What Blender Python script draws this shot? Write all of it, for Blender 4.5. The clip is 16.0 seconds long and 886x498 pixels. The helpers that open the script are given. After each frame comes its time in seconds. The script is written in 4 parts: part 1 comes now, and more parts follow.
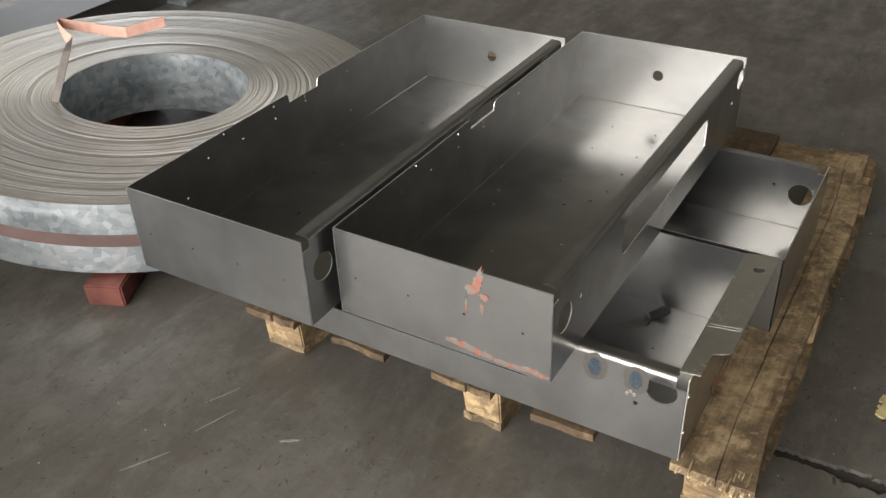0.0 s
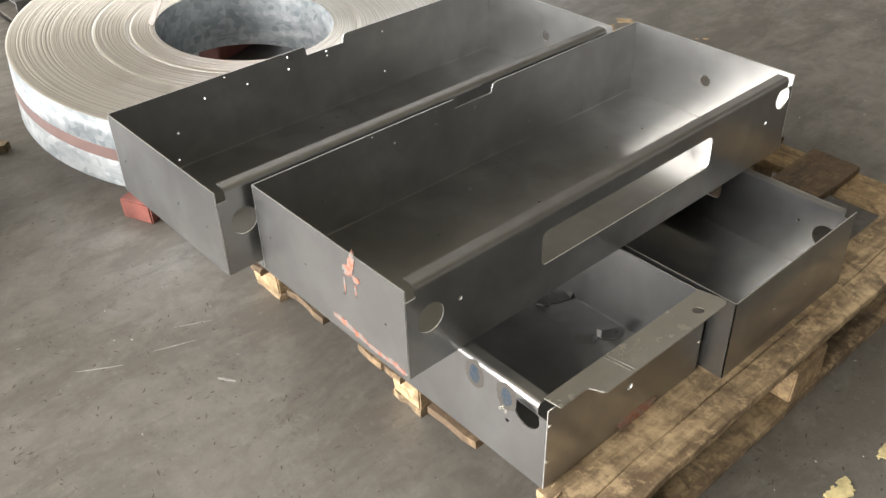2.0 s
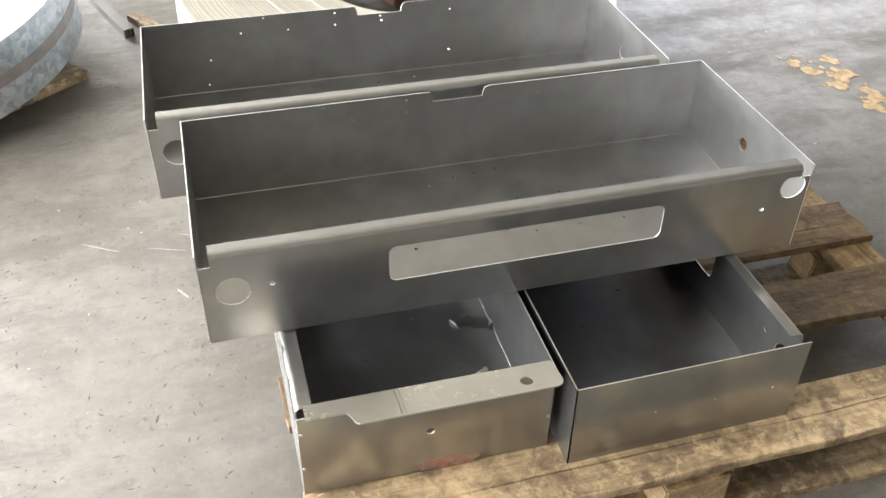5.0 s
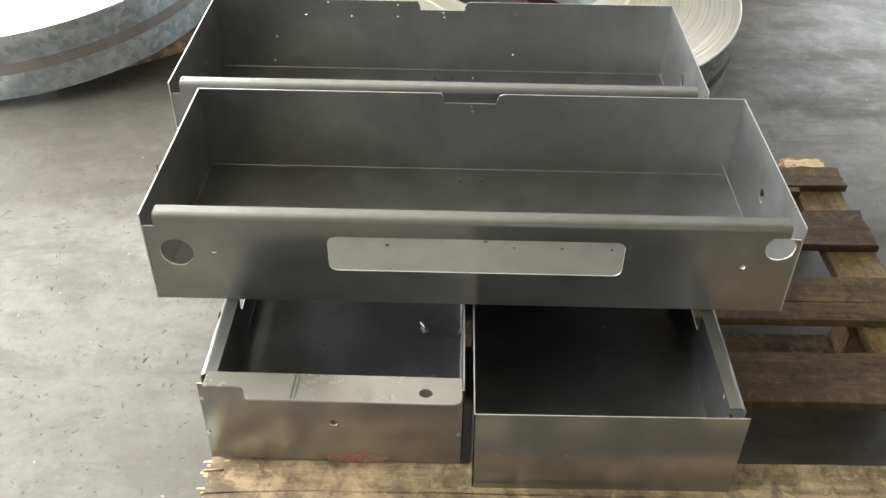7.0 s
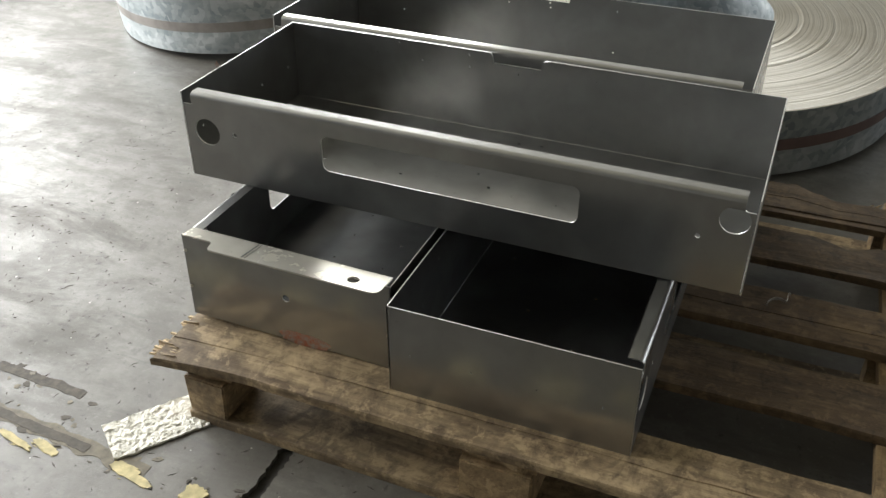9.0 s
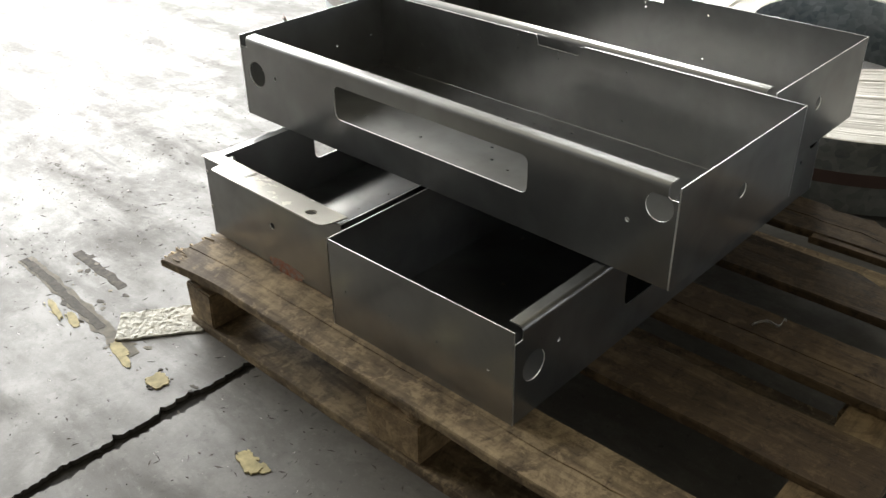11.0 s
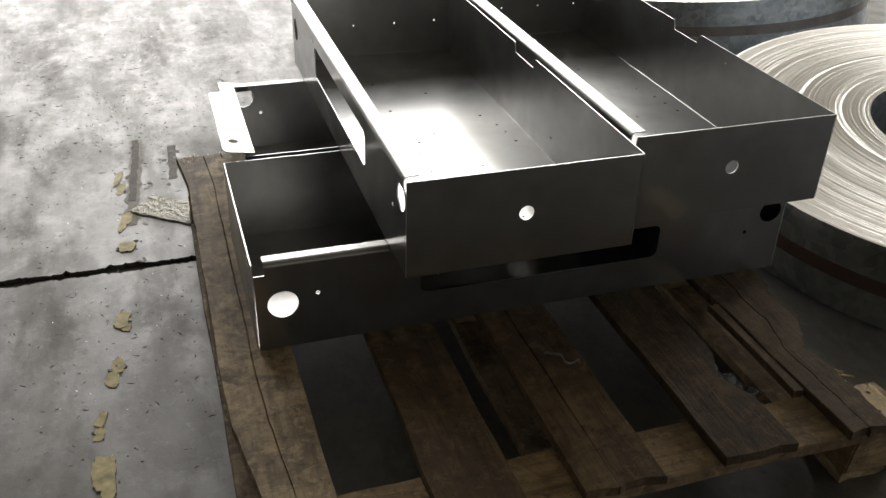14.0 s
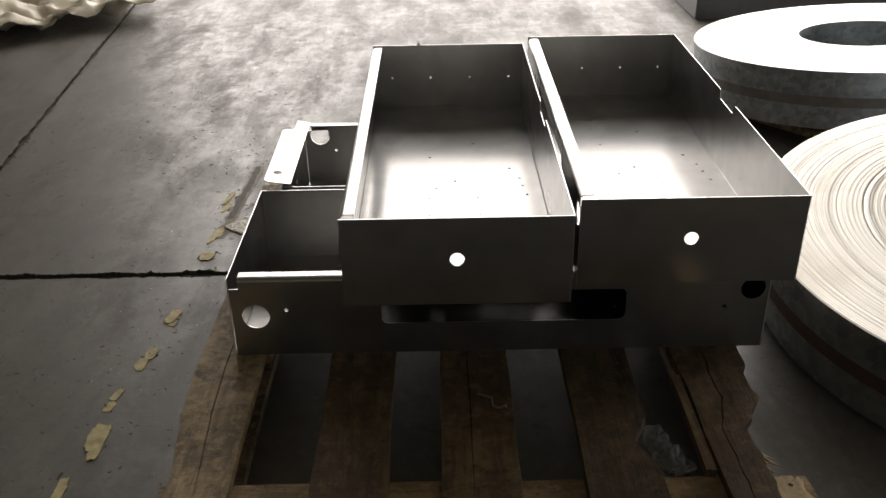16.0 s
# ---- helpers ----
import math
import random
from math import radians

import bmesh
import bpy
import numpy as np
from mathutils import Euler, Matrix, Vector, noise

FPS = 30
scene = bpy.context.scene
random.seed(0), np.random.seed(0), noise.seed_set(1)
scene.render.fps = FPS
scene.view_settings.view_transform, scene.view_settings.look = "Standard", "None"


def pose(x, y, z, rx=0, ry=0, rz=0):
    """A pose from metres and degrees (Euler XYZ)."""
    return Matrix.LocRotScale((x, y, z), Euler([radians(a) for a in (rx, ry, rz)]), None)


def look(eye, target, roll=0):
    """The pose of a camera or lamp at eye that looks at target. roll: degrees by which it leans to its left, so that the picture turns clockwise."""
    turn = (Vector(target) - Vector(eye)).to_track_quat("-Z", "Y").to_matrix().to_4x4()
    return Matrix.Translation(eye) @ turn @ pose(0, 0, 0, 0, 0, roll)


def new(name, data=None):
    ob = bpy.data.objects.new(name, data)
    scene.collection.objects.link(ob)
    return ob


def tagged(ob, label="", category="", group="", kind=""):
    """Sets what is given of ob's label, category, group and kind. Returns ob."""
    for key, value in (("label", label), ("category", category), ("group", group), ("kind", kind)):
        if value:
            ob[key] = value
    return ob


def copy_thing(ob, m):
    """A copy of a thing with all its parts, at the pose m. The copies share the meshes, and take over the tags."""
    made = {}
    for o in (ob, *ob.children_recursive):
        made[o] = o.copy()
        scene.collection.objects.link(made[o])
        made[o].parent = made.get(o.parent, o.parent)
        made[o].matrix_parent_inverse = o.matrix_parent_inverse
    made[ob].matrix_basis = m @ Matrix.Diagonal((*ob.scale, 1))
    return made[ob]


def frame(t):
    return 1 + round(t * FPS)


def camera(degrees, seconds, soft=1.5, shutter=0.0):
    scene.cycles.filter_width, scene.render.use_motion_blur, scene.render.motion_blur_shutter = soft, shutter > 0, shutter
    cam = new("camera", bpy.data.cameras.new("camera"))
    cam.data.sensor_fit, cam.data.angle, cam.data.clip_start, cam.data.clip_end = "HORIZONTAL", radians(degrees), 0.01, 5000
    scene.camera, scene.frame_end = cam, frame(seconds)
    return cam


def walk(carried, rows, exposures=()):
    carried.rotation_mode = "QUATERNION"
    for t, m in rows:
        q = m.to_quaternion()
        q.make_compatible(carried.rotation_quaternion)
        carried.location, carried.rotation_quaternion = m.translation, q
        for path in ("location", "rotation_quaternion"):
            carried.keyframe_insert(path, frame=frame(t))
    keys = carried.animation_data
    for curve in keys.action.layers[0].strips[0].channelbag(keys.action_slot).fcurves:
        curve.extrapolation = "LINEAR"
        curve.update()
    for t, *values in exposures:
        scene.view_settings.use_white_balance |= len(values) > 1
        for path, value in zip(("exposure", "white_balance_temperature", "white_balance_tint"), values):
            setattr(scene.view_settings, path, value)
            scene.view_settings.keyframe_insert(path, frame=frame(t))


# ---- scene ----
cam = camera(51.9, 16.0)
PATH = [
    (0, (0.813, -0.953, 1.254), (-0.076, 0.452, 0.144), -2.8),
    (0.5, (0.872, -0.872, 1.265), (-0.099, 0.455, 0.126), -2.4),
    (1, (0.971, -0.766, 1.26), (-0.121, 0.457, 0.115), -1.9),
    (1.5, (1.096, -0.673, 1.26), (-0.088, 0.45, 0.104), -1.4),
    (2, (1.168, -0.594, 1.257), (-0.059, 0.462, 0.083), -2.0),
    (2.5, (1.204, -0.496, 1.253), (-0.069, 0.479, 0.057), -0.9),
    (3, (1.247, -0.394, 1.26), (-0.112, 0.426, 0.043), -0.8),
    (3.5, (1.336, -0.287, 1.276), (-0.107, 0.396, 0.073), -0.6),
    (4, (1.45, -0.17, 1.278), (-0.037, 0.406, 0.071), -0.7),
    (4.5, (1.463, -0.072, 1.271), (-0.034, 0.45, 0.051), -0.5),
    (5, (1.441, 0.07, 1.281), (-0.069, 0.496, 0.042), 0.5),
    (7.5, (1.483, 0.643, 1.284), (-0.036, 0.365, 0.014), -0.1),
    (8, (1.459, 0.828, 1.271), (0.01, 0.307, -0.004), -0.1),
    (8.5, (1.503, 0.909, 1.256), (0.015, 0.315, 0.06), -0.2),
    (9, (1.599, 1.019, 1.123), (0.058, 0.366, 0.029), -0.5),
    (9.5, (1.605, 1.087, 1.049), (0.087, 0.326, -0.008), -1.0),
    (12, (1.192, 1.802, 1.033), (0.194, 0.403, 0.01), -0.8),
    (12.5, (1.103, 1.892, 1.035), (0.202, 0.423, 0.02), -0.4),
    (13, (1.011, 2.038, 1.041), (0.199, 0.503, 0.05), 0.2),
    (13.5, (0.914, 2.115, 1.057), (0.211, 0.531, 0.06), 0.8),
    (14, (0.715, 2.143, 1.063), (0.168, 0.515, 0.039), 1.6),
    (14.5, (0.604, 2.178, 1.07), (0.167, 0.519, 0.041), 1.4),
    (15, (0.495, 2.281, 1.08), (0.171, 0.577, 0.084), 1.1),
    (15.5, (0.398, 2.335, 1.112), (0.217, 0.61, 0.114), 0.2),
    (16, (0.22, 2.338, 1.124), (0.218, 0.575, 0.181), -1.0),
]
EXPOSURES = [(0, 0.34, 6600, 12), (1.5, 1.12, 6600, 13), (3.0, 1.85, 6500, 13), (3.5, 2.03, 6450, 13), (5.0, 2.36, 6350, 12), (7.5, 1.6, 6300, 8), (9.0, 0.88, 6300, 8), (9.5, 0.84, 6300, 8), (12.0, 0.2, 6450, 9), (12.5, 0.08, 6450, 9), (14.0, -0.22, 6500, 11), (16.0, -0.55, 6800, 14)]
walk(cam, [(t, look(eye, target, roll)) for t, eye, target, roll in PATH], EXPOSURES)

# ---- light: a big gate in the south wall and a smaller one in the west wall, open to the sky; a north-west fill opening is added ----
world = bpy.data.worlds.new("world")
scene.world = world
world.use_nodes = True
wn = world.node_tree.nodes
sky = wn.new("ShaderNodeTexSky")
sky.sky_type, sky.sun_disc = "NISHITA", False
sky.sun_elevation, sky.sun_rotation = radians(50), radians(180)
wn["Background"].inputs["Strength"].default_value = 0.08
world.node_tree.links.new(sky.outputs["Color"], wn["Background"].inputs["Color"])


def gate_light(name, m, width, height, watts, color):
    lamp = bpy.data.lights.new(name, "AREA")
    lamp.shape, lamp.size, lamp.size_y, lamp.energy, lamp.color = "RECTANGLE", width, height, watts, color
    ob = new(name, lamp)
    ob.matrix_world = m
    return ob


HALL = dict(x0=-7.0, x1=13.0, y0=-5.2, y1=11.0, z=6.4)
GATE_S = (-4.2, 2.6, 5.2)   # x from, x to, height
GATE_W = (-5.0, -2.2, 3.5)  # y from, y to, height
gate_light("gate_light_south", pose((GATE_S[0] + GATE_S[1]) / 2, HALL["y0"] - 0.05, GATE_S[2] / 2, 90, 0, 0), GATE_S[1] - GATE_S[0], GATE_S[2], 720, (1.0, 0.97, 0.91))
gate_light("gate_light_west", pose(HALL["x0"] - 0.05, (GATE_W[0] + GATE_W[1]) / 2, GATE_W[2] / 2, 90, 0, -90), GATE_W[1] - GATE_W[0], GATE_W[2], 310, (1.0, 0.98, 0.93))

# Unseen; this opening is added to brighten the north-west floor and coil.
FILL_NW = (3.8, 8.6, 2.6)   # y from, y to, height
gate_light("gate_light_north_west", pose(HALL["x0"] - 0.05, (FILL_NW[0] + FILL_NW[1]) / 2, FILL_NW[2] / 2, 90, 0, -90), FILL_NW[1] - FILL_NW[0], FILL_NW[2], 75, (0.97, 0.98, 1.0))


# ---- materials ----
def material(name):
    m = bpy.data.materials.new(name)
    m.use_nodes = True
    nt = m.node_tree
    return m, nt, nt.nodes["Principled BSDF"]


def node(nt, kind, **inputs):
    n = nt.nodes.new(kind)
    for key, value in inputs.items():
        n.inputs[key.replace("_", " ")].default_value = value
    return n


def coords(nt, scale=(1, 1, 1), shift=(0, 0, 0)):
    tc = nt.nodes.new("ShaderNodeTexCoord")
    mp = nt.nodes.new("ShaderNodeMapping")
    mp.inputs["Scale"].default_value, mp.inputs["Location"].default_value = scale, shift
    nt.links.new(tc.outputs["Object"], mp.inputs["Vector"])
    return mp.outputs["Vector"]


def noise_tex(nt, vector, scale, detail=4.0, rough=0.55, distortion=0.0):
    n = node(nt, "ShaderNodeTexNoise", Scale=scale, Detail=detail, Roughness=rough, Distortion=distortion)
    nt.links.new(vector, n.inputs["Vector"])
    return n.outputs["Fac"]


def ramp(nt, fac, *stops):
    r = nt.nodes.new("ShaderNodeValToRGB")
    el = r.color_ramp.elements
    while len(el) < len(stops):
        el.new(0.5)
    for e, (pos, col) in zip(el, stops):
        e.position = pos
        e.color = (*col, 1) if isinstance(col, tuple) else (col, col, col, 1)
    nt.links.new(fac, r.inputs["Fac"])
    return r.outputs["Color"]


def mix(nt, fac, a, b, blend="MIX"):
    n = nt.nodes.new("ShaderNodeMix")
    n.data_type, n.blend_type = "RGBA", blend
    for sock, value in ((n.inputs[0], fac), (n.inputs[6], a), (n.inputs[7], b)):
        if isinstance(value, (int, float)):
            sock.default_value = value
        elif isinstance(value, tuple):
            sock.default_value = (*value, 1)
        else:
            nt.links.new(value, sock)
    return n.outputs[2]


def bump(nt, bsdf, height, strength=0.3, distance=0.002):
    b = node(nt, "ShaderNodeBump", Strength=strength, Distance=distance)
    nt.links.new(height, b.inputs["Height"])
    nt.links.new(b.outputs["Normal"], bsdf.inputs["Normal"])


def steel(name, tone, rough, tint=(1.0, 0.985, 0.95), veil=0.5, veil_tint=(0.96, 0.985, 1.0)):
    """Cold-rolled sheet: a fairly sharp sheen under a wide matt veil, cloudy oil film, specks and handling scuffs."""
    m, nt, b = material(name)
    v = coords(nt)
    cloud = noise_tex(nt, v, 6.0, 4, 0.6, 0.3)
    haze = noise_tex(nt, coords(nt, (1, 1, 1), (4, 2, 1)), 26.0, 5, 0.65)
    spots = noise_tex(nt, v, 90.0, 4, 0.6)
    scuff = noise_tex(nt, coords(nt, (1, 1, 1), (2.3, 7.1, 3.3)), 7.0, 3, 0.5, 0.3)

    def tones(c3):
        col = mix(nt, ramp(nt, cloud, (0.3, 0.0), (0.7, 1.0)), tuple(tone * 0.90 * c for c in c3), tuple(tone * 1.06 * c for c in c3))
        col = mix(nt, ramp(nt, haze, (0.5, 0.0), (0.75, 0.35)), col, tuple(tone * 0.82 * c for c in c3))
        return mix(nt, ramp(nt, spots, (0.66, 0.0), (0.74, 0.25)), col, (tone * 0.5, tone * 0.47, tone * 0.42))

    nt.links.new(tones(tint), b.inputs["Base Color"])
    b.inputs["Metallic"].default_value = 1.0
    nt.links.new(ramp(nt, mix(nt, 0.4, cloud, haze), (0.35, rough - 0.02), (0.65, rough + 0.03)), b.inputs["Roughness"])
    wide = nt.nodes.new("ShaderNodeBsdfPrincipled")
    nt.links.new(tones(veil_tint), wide.inputs["Base Color"])
    wide.inputs["Metallic"].default_value, wide.inputs["Roughness"].default_value = 1.0, 0.48
    both = nt.nodes.new("ShaderNodeMixShader")
    nt.links.new(ramp(nt, scuff, (0.40, veil - 0.05), (0.62, veil + 0.05), (0.74, veil + 0.10)), both.inputs["Fac"])
    nt.links.new(b.outputs["BSDF"], both.inputs[1])
    nt.links.new(wide.outputs["BSDF"], both.inputs[2])
    nt.links.new(both.outputs["Shader"], nt.nodes["Material Output"].inputs["Surface"])
    return m


STEEL = steel("cold_rolled_steel", 0.40, 0.18, veil=0.37)
STEEL_PLATE = steel("worn_steel_plate", 0.60, 0.26, (1.0, 0.97, 0.86), 0.55, (1.0, 0.975, 0.90))
CUT_EDGE = steel("bright_cut_edge", 0.85, 0.34, (1.0, 0.99, 0.97))
STEEL_DARK = steel("dark_steel_offcut", 0.18, 0.45)


def make_galvanised():
    m, nt, b = material("galvanised_steel")
    v = coords(nt)
    vor = node(nt, "ShaderNodeTexVoronoi", Scale=55.0)
    nt.links.new(v, vor.inputs["Vector"])
    sep = nt.nodes.new("ShaderNodeSeparateColor")
    nt.links.new(vor.outputs["Color"], sep.inputs["Color"])
    cloud = noise_tex(nt, coords(nt, (1, 1, 3)), 4.0, 5, 0.65, 0.8)
    col = ramp(nt, cloud, (0.34, (0.24, 0.29, 0.32)), (0.50, (0.38, 0.43, 0.46)), (0.66, (0.58, 0.62, 0.64)))
    col = mix(nt, 0.34, col, ramp(nt, sep.outputs["Red"], (0.0, (0.22, 0.25, 0.27)), (1.0, (0.80, 0.82, 0.82))))
    nt.links.new(col, b.inputs["Base Color"])
    b.inputs["Metallic"].default_value = 0.85
    nt.links.new(ramp(nt, cloud, (0.3, 0.38), (0.7, 0.55)), b.inputs["Roughness"])
    bump(nt, b, cloud, 0.12, 0.002)
    return m


def make_strip_edges(cx, cy):
    """Edges of the wound strip: tone changes from turn to turn, with a few rusty turns."""
    m, nt, b = material("wound_strip_edges")
    v = coords(nt, (1, 1, 0), (-cx, -cy, 0))
    ln = nt.nodes.new("ShaderNodeVectorMath")
    ln.operation = "LENGTH"
    nt.links.new(v, ln.inputs[0])
    comb = nt.nodes.new("ShaderNodeCombineXYZ")
    nt.links.new(ln.outputs["Value"], comb.inputs["X"])
    fine = noise_tex(nt, comb.outputs["Vector"], 260.0, 2)
    mid = noise_tex(nt, comb.outputs["Vector"], 45.0, 3)
    patch = noise_tex(nt, coords(nt), 3.0, 4, 0.6)
    col = ramp(nt, fine, (0.36, (0.50, 0.48, 0.44)), (0.5, (0.74, 0.72, 0.67)), (0.64, (0.86, 0.84, 0.80)))
    col = mix(nt, ramp(nt, mid, (0.62, 0.0), (0.72, 0.5)), col, (0.36, 0.25, 0.19))
    col = mix(nt, ramp(nt, patch, (0.55, 0.0), (0.75, 0.4)), col, (0.42, 0.38, 0.30))
    nt.links.new(col, b.inputs["Base Color"])
    b.inputs["Metallic"].default_value = 0.92
    nt.links.new(ramp(nt, mid, (0.3, 0.36), (0.7, 0.48)), b.inputs["Roughness"])
    b.inputs["Anisotropic"].default_value = 0.75
    tangent = nt.nodes.new("ShaderNodeTangent")
    tangent.direction_type, tangent.axis = "RADIAL", "Z"
    nt.links.new(tangent.outputs["Tangent"], b.inputs["Tangent"])
    bump(nt, b, fine, 0.3, 0.001)
    return m


def wood(name, dark, light, axis, rough=0.75, stain=0.6):
    """Weathered softwood: long grain, darker rings, oily stains and saw bands across."""
    m, nt, b = material(name)
    s, c = [22.0] * 3, [9.0] * 3
    s[axis], c[axis] = 2.4, 16.0
    v = coords(nt, tuple(s))
    grain = noise_tex(nt, v, 1.6, 7, 0.65, 0.35)
    fibre = noise_tex(nt, v, 7.0, 4, 0.6, 0.2)
    bands = noise_tex(nt, coords(nt, tuple(c)), 1.0, 6, 0.7, 1.5)
    blot = noise_tex(nt, coords(nt), 5.0, 6, 0.68, 0.3)
    info = nt.nodes.new("ShaderNodeObjectInfo")
    col = ramp(nt, grain, (0.32, dark), (0.60, light), (0.78, tuple(min(1, k * 1.15) for k in light)))
    col = mix(nt, ramp(nt, fibre, (0.50, 0.0), (0.68, 0.4)), col, tuple(k * 0.6 for k in dark))
    col = mix(nt, ramp(nt, bands, (0.48, 0.0), (0.62, stain * 0.8)), col, (0.095, 0.064, 0.036))
    col = mix(nt, ramp(nt, blot, (0.45, 0.0), (0.60, stain)), col, (0.085, 0.056, 0.032))
    rub = noise_tex(nt, coords(nt, (1, 1, 1), (4.7, 8.1, 2)), 11.0, 6, 0.72, 0.2)
    col = mix(nt, ramp(nt, rub, (0.56, 0.0), (0.68, 0.75)), col, tuple(min(1, k * 1.25) for k in light))
    worn = noise_tex(nt, coords(nt, (1, 1, 1), (9.3, 2.2, 5)), 36.0, 5, 0.7, 0.4)
    col = mix(nt, ramp(nt, worn, (0.54, 0.0), (0.64, 0.5)), col, tuple(min(1, k * 1.3) for k in light))
    col = mix(nt, ramp(nt, worn, (0.34, 0.6), (0.44, 0.0)), col, tuple(k * 0.45 for k in dark))
    hsv = nt.nodes.new("ShaderNodeHueSaturation")
    mr = node(nt, "ShaderNodeMapRange", To_Min=0.68, To_Max=1.15)
    nt.links.new(info.outputs["Random"], mr.inputs["Value"])
    nt.links.new(mr.outputs["Result"], hsv.inputs["Value"])
    nt.links.new(col, hsv.inputs["Color"])
    nt.links.new(hsv.outputs["Color"], b.inputs["Base Color"])
    b.inputs["Roughness"].default_value = rough
    bump(nt, b, mix(nt, 0.5, grain, mix(nt, 0.5, fibre, bands)), 0.8, 0.005)
    return m


def plain(name, col, rough=0.6, metal=0.0, scale=20.0, vary=0.3, bumps=0.15, dist=0.002):
    m, nt, b = material(name)
    n = noise_tex(nt, coords(nt), scale, 5, 0.6)
    nt.links.new(ramp(nt, n, (0.3, tuple(c * (1 - vary) for c in col)), (0.7, tuple(min(1, c * (1 + vary * 0.6)) for c in col))), b.inputs["Base Color"])
    b.inputs["Roughness"].default_value, b.inputs["Metallic"].default_value = rough, metal
    bump(nt, b, n, bumps, dist)
    return m


def make_concrete():
    """Old trowelled slab: cloudy wear, dark tyre and oil stains, scuffs, specks and dust."""
    m, nt, b = material("worn_concrete")
    v = coords(nt)
    big = noise_tex(nt, v, 0.8, 4, 0.6)
    mid = noise_tex(nt, v, 5.0, 9, 0.75)
    small = noise_tex(nt, coords(nt, (1, 1, 1), (7, 3, 0)), 16.0, 7, 0.72, 0.2)
    fine = noise_tex(nt, v, 60.0, 6, 0.75)
    grit = noise_tex(nt, v, 300.0, 2, 0.6)
    tyre = noise_tex(nt, coords(nt, (3.0, 0.8, 1)), 1.8, 6, 0.68)
    blots = noise_tex(nt, coords(nt, (1, 1, 1), (3.1, 1.7, 0)), 8.0, 7, 0.74)
    scuff = noise_tex(nt, coords(nt, (26.0, 5.0, 1), (2, 5, 0)), 1.0, 6, 0.7, 0.8)
    smudge = noise_tex(nt, coords(nt, (2.0, 1.0, 1), (5.3, 0.4, 0)), 2.6, 8, 0.72, 0.4)
    fleck = noise_tex(nt, coords(nt, (1, 1, 1), (1, 9, 0)), 38.0, 4, 0.6)
    col = ramp(nt, mid, (0.36, (0.092, 0.087, 0.077)), (0.50, (0.122, 0.116, 0.104)), (0.64, (0.158, 0.151, 0.136)))
    col = mix(nt, ramp(nt, big, (0.40, 0.0), (0.62, 0.4)), col, (0.150, 0.141, 0.124))
    col = mix(nt, ramp(nt, small, (0.52, 0.0), (0.64, 0.35)), col, (0.080, 0.072, 0.060))
    col = mix(nt, ramp(nt, small, (0.36, 0.35), (0.46, 0.0)), col, (0.19, 0.182, 0.162))
    col = mix(nt, ramp(nt, tyre, (0.52, 0.0), (0.63, 0.3)), col, (0.084, 0.076, 0.063))
    dirty = ramp(nt, smudge, (0.47, 0.0), (0.58, 0.8))
    col = mix(nt, dirty, col, (0.084, 0.076, 0.064))
    col = mix(nt, ramp(nt, blots, (0.60, 0.0), (0.67, 0.6)), col, (0.048, 0.042, 0.034))
    col = mix(nt, ramp(nt, scuff, (0.60, 0.0), (0.66, 0.45)), col, (0.065, 0.066, 0.058))
    col = mix(nt, ramp(nt, fleck, (0.66, 0.0), (0.70, 0.7)), col, (0.035, 0.031, 0.026))
    col = mix(nt, ramp(nt, fine, (0.60, 0.0), (0.66, 0.6)), col, (0.045, 0.041, 0.035))
    col = mix(nt, ramp(nt, fine, (0.36, 0.35), (0.42, 0.0)), col, (0.21, 0.203, 0.186))
    col = mix(nt, ramp(nt, grit, (0.69, 0.0), (0.75, 0.4)), col, (0.30, 0.29, 0.27))
    col = mix(nt, 1.0, col, (0.86, 0.85, 0.83), "MULTIPLY")
    nt.links.new(col, b.inputs["Base Color"])
    rr = mix(nt, 0.5, small, scuff)
    gloss = ramp(nt, rr, (0.40, 0.33), (0.60, 0.52))
    nt.links.new(mix(nt, mix(nt, 0.5, dirty, ramp(nt, tyre, (0.50, 0.0), (0.62, 1.0))), gloss, (0.70, 0.70, 0.70)), b.inputs["Roughness"])
    b.inputs["Specular IOR Level"].default_value = 0.78
    bump(nt, b, mix(nt, 0.5, fine, mix(nt, 0.7, grit, small)), 0.4, 0.0022)
    return m


GALV = make_galvanised()
PALLET_Y = wood("pallet_wood_lengthwise", (0.15, 0.10, 0.053), (0.46, 0.345, 0.20), 1, 0.72, 0.72)
# Inner boards: oily stain plus the shade they lie in, painted into the tone.
PALLET_DARK = wood("oily_shaded_pallet_wood", (0.042, 0.028, 0.016), (0.185, 0.125, 0.066), 1, 0.8, 0.85)
FRESH = wood("fresh_split_wood", (0.46, 0.34, 0.19), (0.76, 0.60, 0.38), 1, 0.8, 0.1)
PALLET_X = wood("pallet_wood_crosswise", (0.20, 0.13, 0.065), (0.46, 0.33, 0.18), 0, 0.75, 0.4)
RED_WOOD = plain("red_oxide_wood", (0.17, 0.055, 0.043), 0.65, 0, 14, 0.5, 0.4)
CONCRETE = make_concrete()
GAP_DIRT = plain("joint_dirt", (0.04, 0.037, 0.033), 0.9, 0, 60, 0.5, 0.5)
WALL = plain("hall_paint", (0.50, 0.49, 0.465), 0.8, 0, 2.0, 0.15, 0.1)
ROOF = plain("hall_roof", (0.215, 0.20, 0.155), 0.8, 0, 2.0, 0.15, 0.1)


